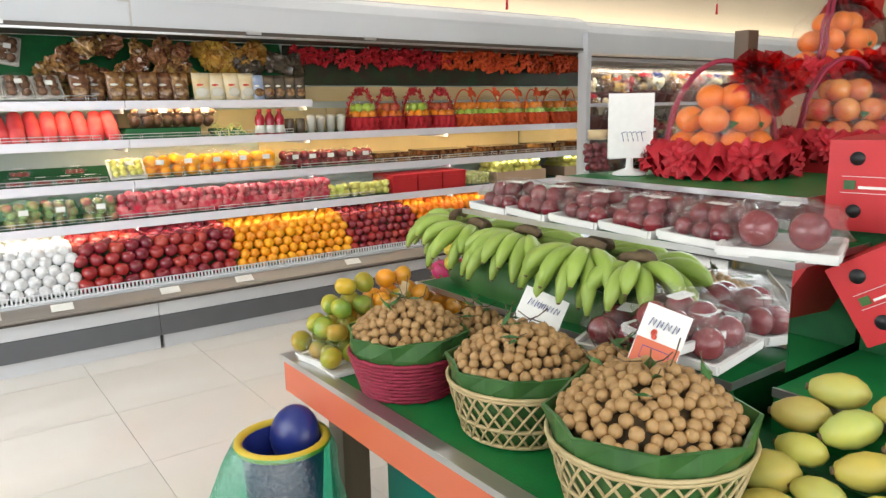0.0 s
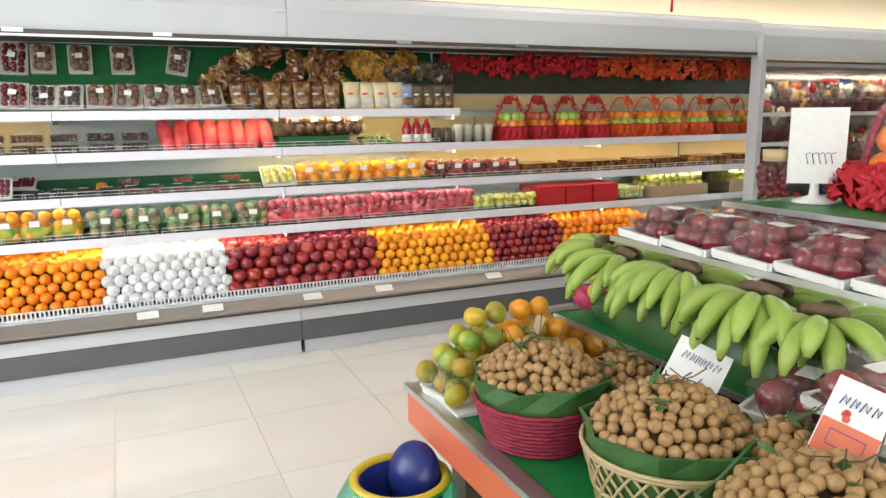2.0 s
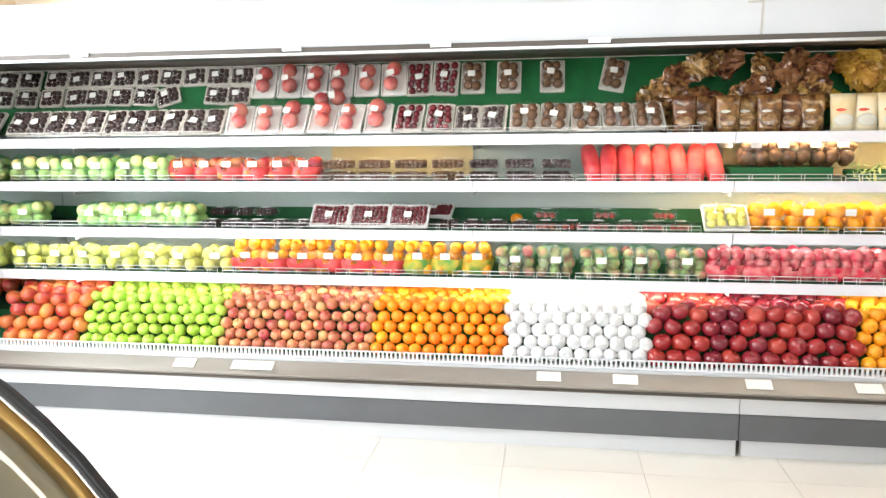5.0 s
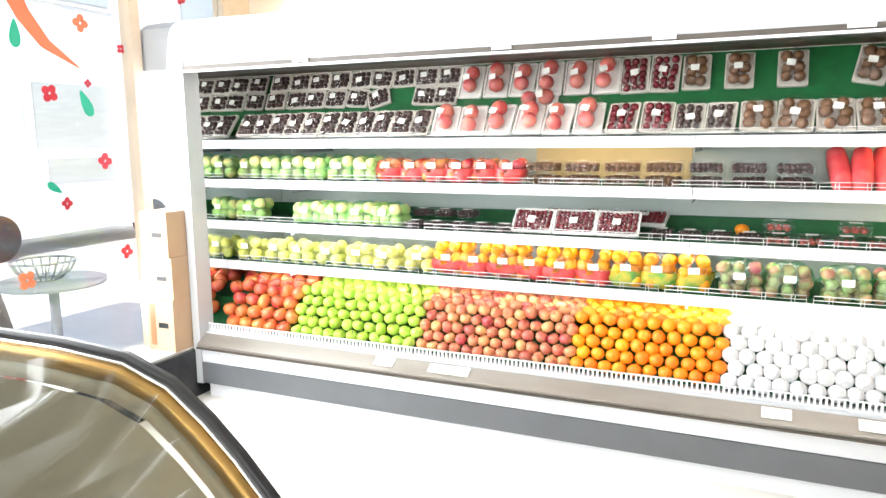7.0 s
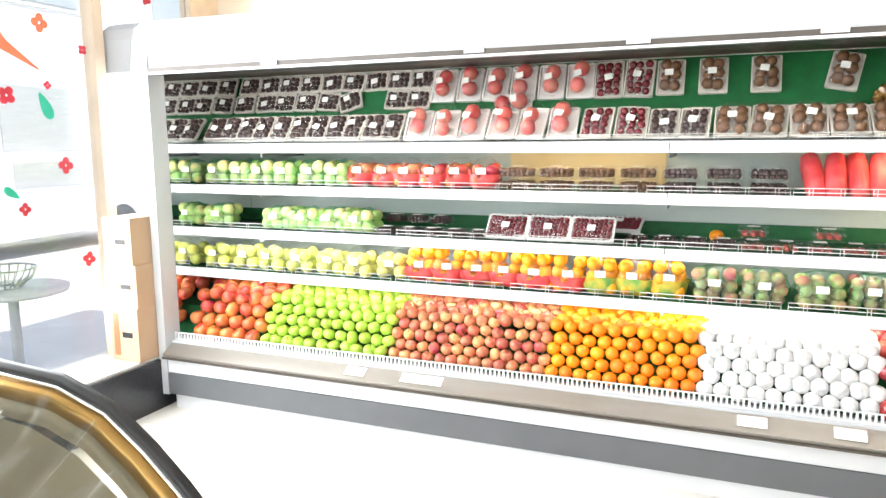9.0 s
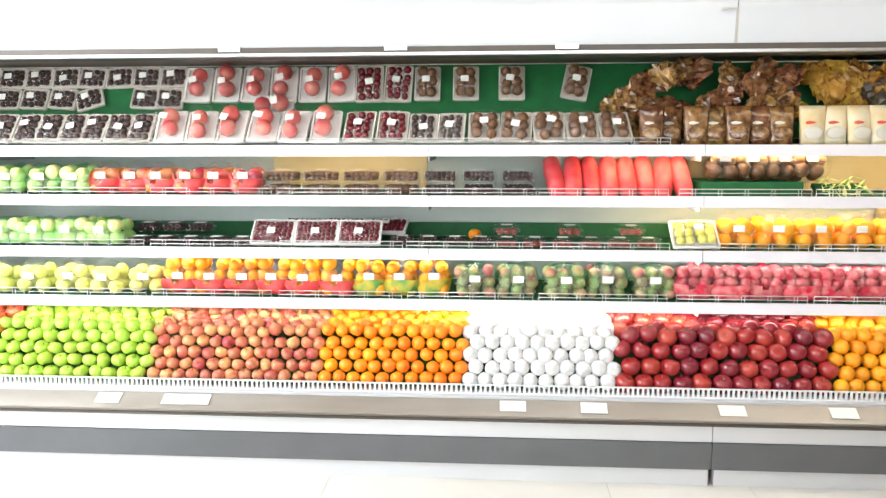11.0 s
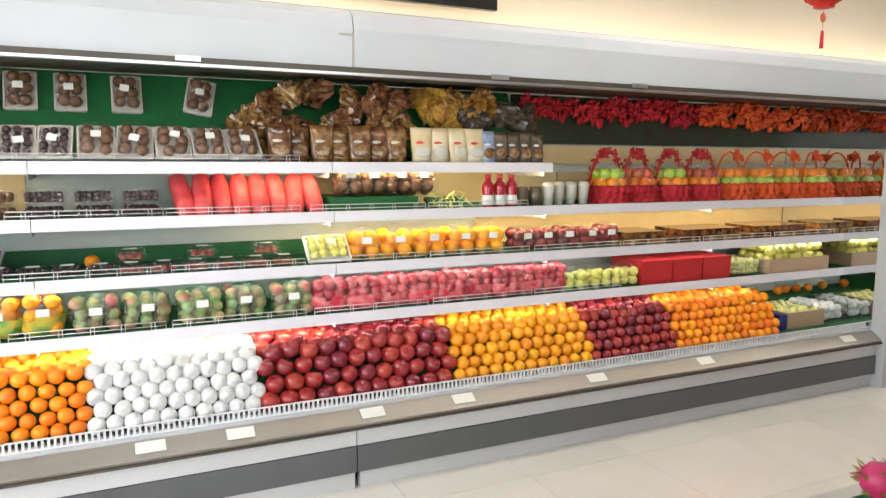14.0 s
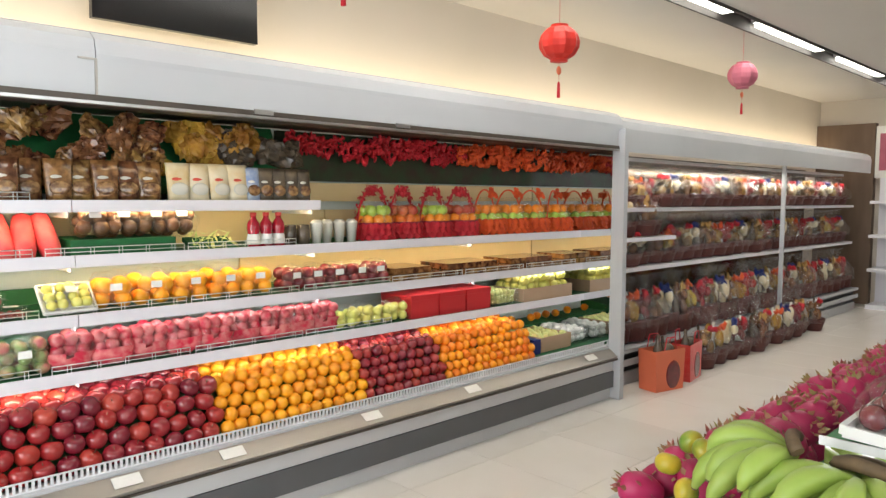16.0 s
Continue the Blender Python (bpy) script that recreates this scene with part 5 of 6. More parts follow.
for n, (x, z, zb, y0, y1) in enumerate(((1.57, T2, TZ, 0.80, 1.94), (1.71, T3, T2, 0.76, 1.86), (2.02, T4, T3, 0.90, 1.74))):
    r = tagged(new("mirror_riser"), "stepped riser with mirrored front and green mat top", "display riser", "mirror risers")
    boxes("mirror_front", [(x, y0, zb + 0.001, x + 0.008, y1, z - 0.008)], M["mirror"], r)
    boxes("mirror_end", [(x + 0.009, y0, zb + 0.001, 3.2, y0 + 0.008, z - 0.008), (x + 0.009, y1 - 0.008, zb + 0.001, 3.2, y1, z - 0.008)], M["mirror"], r)
    boxes("top", [(x - 0.002, y0 - 0.002, z - 0.007, 3.2, y1 + 0.002, z)], M["mat_bright"], r)
    boxes("edge", [(x - 0.008, y0 - 0.008, z - 0.012, x - 0.003, y1 + 0.008, z + 0.004), (x - 0.002, y0 - 0.008, z - 0.012, 3.2, y0 - 0.003, z + 0.004)], M["alu"], r)
boxes("near_step", [(1.66, -1.2, TZ + 0.001, 4.3, 0.755, T2 - 0.02)], M["mat_bright"], isl)
boxes("near_step_edge", [(1.652, -1.2, T2 - 0.035, 1.659, 0.755, T2 - 0.016)], M["alu"], isl)


def fill_scatter(bm, R0, z0, dome, r, n, mi=0, seed=1):
    """Small round fruit heaped over a disc."""
    q = random.Random(seed)
    placed = []
    for k in range(n * 14):
        a, d = q.uniform(0, 6.283), R0 * math.sqrt(q.random())
        p = Vector((d * math.cos(a), d * math.sin(a), z0 + dome * (1 - (d / R0) ** 2) + q.uniform(-0.004, 0.01)))
        if all((p - o).length > r * 1.5 for o in placed):
            placed.append(p)
            ball(bm, p, r * q.uniform(0.9, 1.08), None, None, 10, 7, mi)
        if len(placed) >= n:
            break


def leaf_blade(bm, a, b, w, mi=0):
    a, b = Vector(a), Vector(b)
    d = b - a
    s = d.cross(Vector((0.2, 0.1, 1))).normalized() * w
    up = Vector((0, 0, 0.006))
    v = [bm.verts.new(p) for p in (a, a + d * 0.4 + s, b, a + d * 0.4 - s, a + d * 0.4 + up)]
    for f in ((0, 1, 4), (1, 2, 4), (2, 3, 4), (3, 0, 4)):
        bm.faces.new([v[i] for i in f]).material_index = mi


def longan_basket(name, ro, h, weave, n, seed, label):
    """An open basket lined with folded banana leaf and heaped with longans."""
    e = new(name)
    rb = ro * 0.80
    q = random.Random(seed)
    if weave == "red":
        def body(bm):
            k = 11
            for i in range(k):
                t = i / (k - 1)
                rr = rb + (ro - rb) * t
                tube(bm, [(rr * math.cos(a), rr * math.sin(a) , 0.006 + h * 0.62 * t + 0.002 * math.sin(a * 15 + i * 3.14)) for a in [2 * math.pi * s / 40 for s in range(40)]], h * 0.035, 6, closed=True)
        obj("wicker", body, M["rbasket"], e)
    else:
        def body(bm):
            for i in range(30):
                a = 2 * math.pi * i / 30
                for s in (-1, 1):
                    pts = []
                    for k in range(6):
                        t = k / 5
                        b = a + s * 0.55 * t
                        rr = (rb + (ro - rb) * t) + 0.003 + 0.0015 * s
                        pts.append((rr * math.cos(b), rr * math.sin(b), 0.006 + h * 0.72 * t))
                    tube(bm, pts, 0.0032, 5)
            for t in (0, 0.33, 0.94, 1.0):
                rr = rb + (ro - rb) * t + 0.004
                tube(bm, [(rr * math.cos(a), rr * math.sin(a), 0.008 + h * 0.72 * t) for a in [2 * math.pi * s / 36 for s in range(36)]], 0.0048, 6, closed=True)
        obj("wicker", body, M["bamboo"], e)
    def liner(bm):
        n = 16
        rings = []
        prof = ((rb * 0.96, 0.01), (rb + (ro - rb) * 0.6, h * 0.5), (ro * 0.985, h * 0.74), (ro * 1.03, h * 1.0), (ro * 0.99, h * 1.01), (ro * 0.9, h * 0.8))
        for i, (rr, z) in enumerate(prof):
            ring = []
            for s in range(n):
                a = 2 * math.pi * s / n
                j = (1 if s % 2 else -1) * 0.009 if i > 2 else 0
                w = 0.012 * noise.noise((math.cos(a) * 1.7, math.sin(a) * 1.7, seed)) if i > 2 else 0
                ring.append(bm.verts.new(((rr + j) * math.cos(a), (rr + j) * math.sin(a), z + w)))
            rings.append(ring)
        for a, b in zip(rings, rings[1:]):
            for s in range(n):
                bm.faces.new((a[s], a[(s + 1) % n], b[(s + 1) % n], b[s]))
        bm.faces.new(rings[0][::-1])
    obj("leaf_liner", liner, M["leaf"], e)
    tagged(obj("longan", lambda bm: fill_scatter(bm, ro * 0.90, h * 0.93, ro * 0.46, 0.0132, int(n * 1.35), 0, seed), M["longan"], e), kind="stuff")
    obj("under_fruit", lambda bm: lathe(bm, [(ro * 0.9, h * 0.75), (ro * 0.6, h * 0.86 + ro * 0.26), (ro * 0.3, h * 0.86 + ro * 0.40), (0.01, h * 0.86 + ro * 0.44)], 16), M["stem"], e)
    def sprigs(bm):
        for k in range(9):
            a, d = q.uniform(0, 6.28), ro * q.uniform(0, 0.7)
            p = Vector((d * math.cos(a), d * math.sin(a), h * 0.88 + ro * 0.50 * (1 - (d / ro) ** 2) + 0.02))
            w = Vector((q.uniform(-1, 1), q.uniform(-1, 1), q.uniform(0.0, 0.5))).normalized()
            tube(bm, [p, p + w * 0.035, p + w * 0.06 + Vector((0, 0, 0.01))], 0.0014, 4, 1)
            if k % 2 == 0:
                leaf_blade(bm, p, p + w * 0.055, 0.011, 0)
    obj("sprig", sprigs, [M["leaf"], M["stem"]], e)
    return tagged(e, label, "fruit basket", "longan baskets")


for args, at in ((("longan_basket", 0.155, 0.165, "red", 200, 11, "red wicker basket lined with banana leaf, heaped with longans"), (1.265, 1.55, TZ + 0.002)),
                 (("longan_basket", 0.165, 0.17, "open", 170, 12, "open bamboo basket lined with leaf, full of longans"), (1.335, 1.185, TZ + 0.002)),
                 (("longan_basket", 0.185, 0.18, "open", 210, 13, "wide bamboo basket lined with leaf, heaped with longans"), (1.305, 0.80, TZ + 0.002)),
                 (("longan_basket", 0.095, 0.11, "red", 60, 14, "shallow leaf-lined basket of longans behind the others"), (1.465, 1.50, TZ + 0.03)),
                 (("longan_basket", 0.09, 0.10, "open", 60, 15, "low leaf-lined basket with few longans"), (1.475, 1.02, TZ + 0.06))):
    longan_basket(*args).matrix_basis = pose(*at, 0, 0, 20)


def hand_sign(w, h, label, pink=False):
    """A price board; its handwriting cannot be made out but for a few strokes."""
    e = boxes("price_sign", [(-w / 2, -0.0015, 0, w / 2, 0.0015, h)], M["tag"])
    y = -0.003
    def bars(bm):
        q = random.Random(int(w * 1000))
        x = -w * 0.33
        while x < w * 0.3:
            s = q.uniform(0.006, 0.011)
            tube(bm, [(x, y, h * 0.66), (x + s * 0.4, y, h * 0.80), (x + s, y, h * 0.68), (x + s * 1.2, y, h * 0.78)], 0.0011, 4)
            x += s * 1.7
        if not pink:
            tube(bm, [(-w * 0.05, y, h * 0.50), (-w * 0.14, y, h * 0.36), (-w * 0.11, y, h * 0.22), (-w * 0.04, y, h * 0.27), (-w * 0.12, y, h * 0.33)], 0.0014, 4)
            tube(bm, [(w * 0.06, y, h * 0.22), (w * 0.16, y, h * 0.48)], 0.0011, 4)
            tube(bm, [(w * 0.2, y, h * 0.2), (w * 0.22, y, h * 0.42), (w * 0.3, y, h * 0.3), (w * 0.34, y, h * 0.42), (w * 0.36, y, h * 0.16)], 0.0011, 4)
    obj("writing", bars, M["ink"], e)
    if pink:
        boxes("print", [(-w / 2 + 0.002, -0.0028, 0.002, w / 2 - 0.002, -0.0018, h * 0.45)], M["salmon"], e)
        boxes("box_line", [(-w * 0.3, -0.0036, h * 0.14, w * 0.3, -0.003, h * 0.15), (-w * 0.3, -0.0036, h * 0.33, w * 0.3, -0.003, h * 0.34), (-w * 0.3, -0.0036, h * 0.15, -w * 0.29, -0.003, h * 0.33), (w * 0.29, -0.0036, h * 0.15, w * 0.3, -0.003, h * 0.33)], M["ink"], e)
        obj("picture", lambda bm: [ball(bm, (-w * 0.1 + J(0.008), -0.003, h * 0.55 + J(0.006)), 0.006, 0.0008, 0.006, 7, 5) for k in range(6)], M["redink"], e)
    return tagged(e, label, "price sign", "price signs")


SIGN_A, SIGN_B = (1.435, 1.265, 0.80), (1.435, 0.905, 0.83)
s = hand_sign(0.115, 0.13, "white price board with blue handwriting")
s.matrix_basis = pose(*SIGN_A, -28, 0, -40) @ pose(0, 0, 0, 0, 24, 0)
s = hand_sign(0.095, 0.135, "white and pink price board with handwriting", True)
s.matrix_basis = pose(*SIGN_B, -24, 0, -48) @ pose(0, 0, 0, 0, 20, 0)


# bananas
def banana_hand(n, length, seed):
    q = random.Random(seed)
    e = new("banana_hand")
    def one(bm, fan, lift):
        pts = []
        ln = length * q.uniform(0.88, 1.06)
        for k in range(9):
            t = k / 8
            out = 0.72 * math.sin(t * 1.55) + 0.10 * t
            pts.append(Vector((ln * math.sin(fan) * out, -ln * math.cos(fan) * out, 0.06 + lift * t + ln * (0.09 * math.sin(t * 2.6) - 0.56 * t ** 1.5))))
        rad = [0.007, 0.010, 0.0165, 0.0205, 0.0215, 0.021, 0.019, 0.0135, 0.006]
        rings = []
        for i, p in enumerate(pts):
            d = (pts[min(i + 1, 8)] - pts[max(i - 1, 0)]).to_track_quat("Z", "Y")
            rings.append([bm.verts.new(p + d @ Vector((rad[i] * math.cos(a) * (1.09 if s % 2 else 0.95), rad[i] * math.sin(a) * (1.09 if s % 2 else 0.95), 0))) for s, a in [(s, 2 * math.pi * s / 10) for s in range(10)]])
        for i, (a, b) in enumerate(zip(rings, rings[1:])):
            for s in range(10):
                f = bm.faces.new((a[s], a[(s + 1) % 10], b[(s + 1) % 10], b[s]))
                f.smooth, f.material_index = True, 0
        bm.faces.new(rings[0][::-1]), bm.faces.new(rings[-1])
        ball(bm, pts[-1], 0.0055, None, None, 6, 4, 1)
    for k in range(n):
        obj("banana", lambda bm: one(bm, -1.05 + 2.1 * k / (n - 1) + q.uniform(-0.08, 0.08), q.uniform(-0.012, 0.012) + (0.04 if k % 2 else 0)), [M["banana"], M["stem"]], e)
    obj("crown", lambda bm: tube(bm, [(0.045 * math.sin(a), -0.012 * math.cos(a), 0.080 + 0.012 * math.cos(a)) for a in [-1.5 + 0.5 * k for k in range(7)]], 0.013, 8), M["stem"], e)
    return tagged(e, "hand of unripe green bananas on the riser", "bananas", "banana hands")


for n, x, y, z, rz, ln, sd in ((9, 1.70, 1.80, 0.915, -100, 0.215, 1), (11, 1.70, 1.56, 0.92, -88, 0.23, 2), (11, 1.68, 1.30, 0.92, -80, 0.23, 3), (7, 1.69, 1.14, 0.905, -60, 0.19, 4),
                               (8, 1.72, 1.92, 0.93, -160, 0.20, 5)):
    banana_hand(n, ln, sd).matrix_basis = pose(x, y, z, -8, 0, rz)
tagged(obj("banana_bed", lambda bm: [ball(bm, (1.66, 1.50, T2 + 0.03), 0.045, 0.40, 0.085, 14, 8)], M["leaf"]), "banana leaves laid under the bananas", "leaves")


def big_tray(n, r, label, seed, mm="plum", w=0.17, d=0.24):
    def build():
        e = new("plum_tray")
        def t(bm):
            bx(bm, -w / 2, -d / 2, 0, w / 2, d / 2, 0.005)
            for s in (-1, 1):
                bx(bm, s * w / 2 - 0.004, -d / 2, 0.0052, s * w / 2 + 0.006, d / 2, 0.022)
                bx(bm, -w / 2 + 0.0042, s * d / 2 - 0.004, 0.0052, w / 2 - 0.0042, s * d / 2 + 0.006, 0.022)
        obj("tray", t, M["foam"], e, None, 0.002)
        q = random.Random(seed)
        def fr(bm):
            if n == 6:
                for l, cnt in ((0, 9), (1, 4)):
                    for k in range(cnt):
                        i, j = (k % 3, k // 3) if l == 0 else (k % 2 + 0.5, k // 2 + 0.5)
                        ball(bm, ((i - 1) * 0.051 + q.uniform(-.006, .006), (j - 1) * 0.068 + q.uniform(-.01, .01), 0.03 + 0.034 * l), r * 0.80 * q.uniform(0.88, 1.1), None, None, 12, 9, 0, None, 0.08)
                return
            nx, ny = (2, 2) if n == 4 else (1, 2)
            for i in range(nx):
                for j in range(ny):
                    ball(bm, ((i + 0.5) * (w - 0.02) / nx - (w - 0.02) / 2, (j + 0.5) * (d - 0.03) / ny - (d - 0.03) / 2, 0.005 + r), r * q.uniform(0.93, 1.03), None, r * 0.95, 14, 10, 0, None, 0.03)
        obj("fruit", fr, M[mm], e)
        obj("film", lambda bm: pillow(bm, w, d, 2 * r + 0.022, 0.004, 2.6, 0, 0.30, 22, 14, seed), M["wrapfilm"], e)
        boxes("label", [(-0.02, -0.03, 2 * r + 0.018, 0.03, 0.01, 2 * r + 0.019)], M["tag"], e)
        return tagged(e, label, "fruit tray", "plum trays")
    return build


for k in range(5):
    put("plum%d" % (k % 2), big_tray(6, 0.034, "white foam tray of dark red plums under film", 5 + k), pose(1.83, 1.75 - 0.185 * k + J(0.008), T3 + 0.003, 0, -3, 90 + J(6)))
put("passion", big_tray(2, 0.045, "white foam tray of large purple passion fruit under film", 3), pose(1.80, 0.835, T3 + 0.003, 0, -3, 20))
for k, (x, y) in enumerate(((1.60, 1.10), (1.62, 0.92), (1.60, 0.99))):
    put("passion4%d" % (k % 2), big_tray(4, 0.038, "white foam tray of purple passion fruit under film", 8 + k, "plum", 0.17, 0.18), pose(x, y - 0.02 * k, T2 + 0.002 + 0.0 + 0.03 * k, 0, -8, 15 - 15 * k))
put("t_tang", big_tray(4, 0.03, "tray of tangerines under film", 21, "tang", 0.14, 0.14), pose(1.20, 1.86, TZ + 0.002, 0, 0, 10))
tmo = apple_mesh("tangerine", 0.064, [M["tang_o"], M["stem"]], 0.9, 0.1, False)
tm = apple_mesh("tangerine", 0.066, [M["tang"], M["stem"]], 0.86, 0.15, False)
tray2 = tagged(boxes("tangerine_tray", [(1.13, 1.72, TZ + 0.002, 1.62, 1.97, TZ + 0.012)], M["foam"], None, 0.003), "white tray under loose green and orange tangerines", "tray")
q = random.Random(4)
for l in range(4):
    for i in range(7 - l):
        for j in range(4 - l):
            x, y = 1.15 + 0.070 * (i + l * 0.5) + q.uniform(-.006, .006), 1.770 + 0.066 * (j + l * 0.5) + q.uniform(-.006, .006)
            if l == 0 and j < 3 and 1.12 < x < 1.28 and y > 1.78:
                continue
            ob = new("tangerine", tmo if x + q.uniform(-.12, .12) > 1.36 else tm)
            ob.matrix_basis = Matrix.LocRotScale((x, y, TZ + 0.045 + 0.058 * l), Euler((q.uniform(-1, 1), q.uniform(-1, 1), q.uniform(-3, 3))), None)
            tagged(ob, "green and orange tangerine heaped on the table corner", "fruit", "tangerines")
put("stick_tag", lambda: tagged(boxes("price_stick", [(-0.012, -0.002, 0, 0.012, 0.002, 0.15)], M["wood_l"], None, 0.001), "plain wooden price stick between the fruit", "price stick"), pose(1.36, 1.78, TZ + 0.09, 0, 18, -40))


# dragon fruit
def dragon():
    e = obj("dragon_fruit", lambda bm: lathe(bm, [(0.006, -0.055), (0.03, -0.045), (0.043, -0.015), (0.043, 0.015), (0.032, 0.045), (0.012, 0.058)], 14, wob=0.06), M["dragon"])
    def scales(bm):
        for k in range(16):
            a, t = k * 2.4, -0.035 + 0.085 * (k / 15)
            r = 0.041 * math.sqrt(max(0.08, 1 - (t / 0.058) ** 2))
            p = Vector((r * math.cos(a), r * math.sin(a), t))
            leaf_blade(bm, p, p + Vector((0.009 * math.cos(a), 0.009 * math.sin(a), 0.024)), 0.007)
        for k in range(6):
            a = k * 1.05
            leaf_blade(bm, (0.008 * math.cos(a), 0.008 * math.sin(a), 0.052), (0.02 * math.cos(a), 0.02 * math.sin(a), 0.074), 0.006)
    tagged(obj("scale", scales, M["dragon_leaf"], e), kind="stuff")
    return tagged(e, "pink dragon fruit with greenish scales heaped on the table", "dragon fruit", "dragon fruits")


for i in range(18):
    for j in range(3):
        for l in range(1 if j == 0 else 2):
            x = 1.90 + 0.112 * (i + 0.5 * l) + J(0.012)
            if i == 0 or (i < 2 and j):
                continue
            put("dragon%d" % ((i + j) % 2), dragon, pose(x, 2.39 - 0.105 * (j + 0.4 * l) + J(0.01), TZ + 0.052 + 0.08 * l + 0.03 * j + J(0.006), J(80), J(80), J(180)) @ Matrix.Diagonal((1.1, 1.1, 1.1, 1) if i + j + l else (1, 1, 1, 1)))

for k, (x, y, z) in enumerate(((1.98, 2.30, 0.80), (2.05, 2.24, 0.83), (1.92, 2.22, 0.77), (2.12, 2.31, 0.82))):
    ob = new("tangerine", tm)
    ob.matrix_basis = pose(x, y, z, 40 * k, 20, 0)
    tagged(ob, "yellow-green tangerine lying among dragon fruit", "fruit", "tangerines")

# tier four: baskets, sign, jar, cartons
def net_basket(fm, r, scale, label):
    e = new("fruit_hamper")
    obj("base", lambda bm: lathe(bm, [(0.12, 0), (0.13, 0.01), (0.15, 0.07), (0.145, 0.08), (0.1, 0.05)], 20), M["bamboo"], e)
    def ruff(bm):
        for k in range(3):
            frill(bm, 0.135, 0.215 - 0.012 * k, 0.085 - 0.028 * k, 0.03, 22 + k, k)
        for k in range(7):
            a = 2 * math.pi * k / 7 + 0.3
            m = pose(0.19 * math.cos(a), 0.19 * math.sin(a), 0.055, 0, 0, math.degrees(a)) @ pose(0, 0, 0, 0, 75, 0)
            for s in range(3):
                frill(bm, 0.006, 0.055 - 0.014 * s, 0.012 * s, -0.008, 9 - s, k + s, 0, m)
    obj("ruffle", ruff, M["red"], e)
    def fruit(bm):
        for z, rr, n in ((0.095, 0.108, 8), (0.168, 0.095, 7), (0.232, 0.045, 4)):
            for k in range(n):
                a = 2 * math.pi * k / n + z * 9
                ball(bm, (rr * math.cos(a), rr * math.sin(a), z), r * 1.22, None, r * 1.15, 16, 11)
    obj("fruit", fruit, M[fm], e)
    obj("leaf", lambda bm: [leaf_blade(bm, (0.12 * math.cos(a), 0.12 * math.sin(a), 0.14), (0.09 * math.cos(a + 0.5), 0.09 * math.sin(a + 0.5), 0.20), 0.02) for a in (0.2, 1.7, 3.4, 4.6, 5.5)], M["leaf"], e)
    obj("film", lambda bm: lathe(bm, [(0.155, 0.07), (0.16, 0.15), (0.145, 0.23), (0.09, 0.285), (0.02, 0.30)], 20, wob=0.06, cap=False), M["celo"], e)
    def hand(bm):
        for s in (-0.008, 0.008):
            tube(bm, [(0.155 * math.cos(a), s + 0.004 * math.sin(k * 2), 0.07 + 0.27 * math.sin(a)) for k, a in [(k, math.pi * k / 20) for k in range(21)]], 0.007, 7)
    obj("handle", hand, M["rbasket"], e)
    def bow(bm):
        for k in range(9):
            m = pose(0.11 + J(0.04), J(0.05), 0.27 + J(0.04), J(90), J(90), J(180))
            frill(bm, 0.004, 0.075 + J(0.015), 0, 0.01, 9, k, 0, m)
        for k in range(4):
            frill(bm, 0.004, 0.04, 0, 0.01, 7, k, 1, pose(0.11 + J(0.02), J(0.03), 0.27 + J(0.02), J(90), J(90), J(180)))
    obj("bow", bow, [M["tulle"], M["red"]], e)
    return tagged(e, label, "fruit hamper", "fruit hampers")


net_basket("hamper_orange", 0.034, 1, "hamper of large oranges under film with red ruffle").matrix_basis = pose(2.42, 1.40, T4 + 0.002, 0, 0, -40) @ Matrix.Diagonal((1.12, 1.12, 1.08, 1))
tagged(boxes("hamper_stand", [(2.68, 1.0, T4 + 0.001, 3.1, 1.42, 1.17)], M["redbox"], None, 0.004), "red carton under the back hampers", "carton")
net_basket("apple_mix", 0.034, 1, "hamper of mixed fruit under film with red ruffle").matrix_basis = pose(2.86, 1.22, 1.172, 0, 0, -30)
h3 = net_basket("hamper_orange", 0.034, 1, "hamper of oranges in yellow-green wrapping with bow")
h3.matrix_basis = pose(3.1, 1.38, 1.42, 0, 0, 10)
tagged(boxes("hamper_box", [(2.95, 1.2, T4 + 0.001, 3.35, 1.6, 1.418)], M["carton"], None, 0.004), "brown carton holding up a hamper", "carton")
tagged(boxes("hanging_carton", [(2.98, 1.66, 1.50, 3.05, 1.72, 1.65)], M["wood"], None, 0.003), "brown board on a stand behind the hampers", "board")
tagged(boxes("board_stand", [(3.0, 1.68, T4 + 0.001, 3.02, 1.70, 1.499)], M["alu"]), "thin metal stand carrying a brown board", "stand")
sg = new("sign_stand")
boxes("board", [(-0.065, -0.004, 0.05, 0.065, 0.004, 0.24)], M["tag"], sg, 0.003)
obj("foot", lambda bm: lathe(bm, [(0.05, 0), (0.05, 0.006), (0.012, 0.02), (0.010, 0.05)], 14), M["foam"], sg)
obj("writing", lambda bm: [tube(bm, [(-0.02 + 0.014 * k, -0.0055, 0.10), (-0.026 + 0.014 * k, -0.0055, 0.125), (-0.014 + 0.014 * k, -0.0055, 0.128)], 0.0011, 4) for k in range(5)], M["ink"], sg)
tagged(sg, "white price board on a small stand with blue writing", "price sign", "price signs").matrix_basis = pose(2.21, 1.60, T4 + 0.002, 0, 0, -38) @ Matrix.Diagonal((1.15, 1, 1.12, 1))


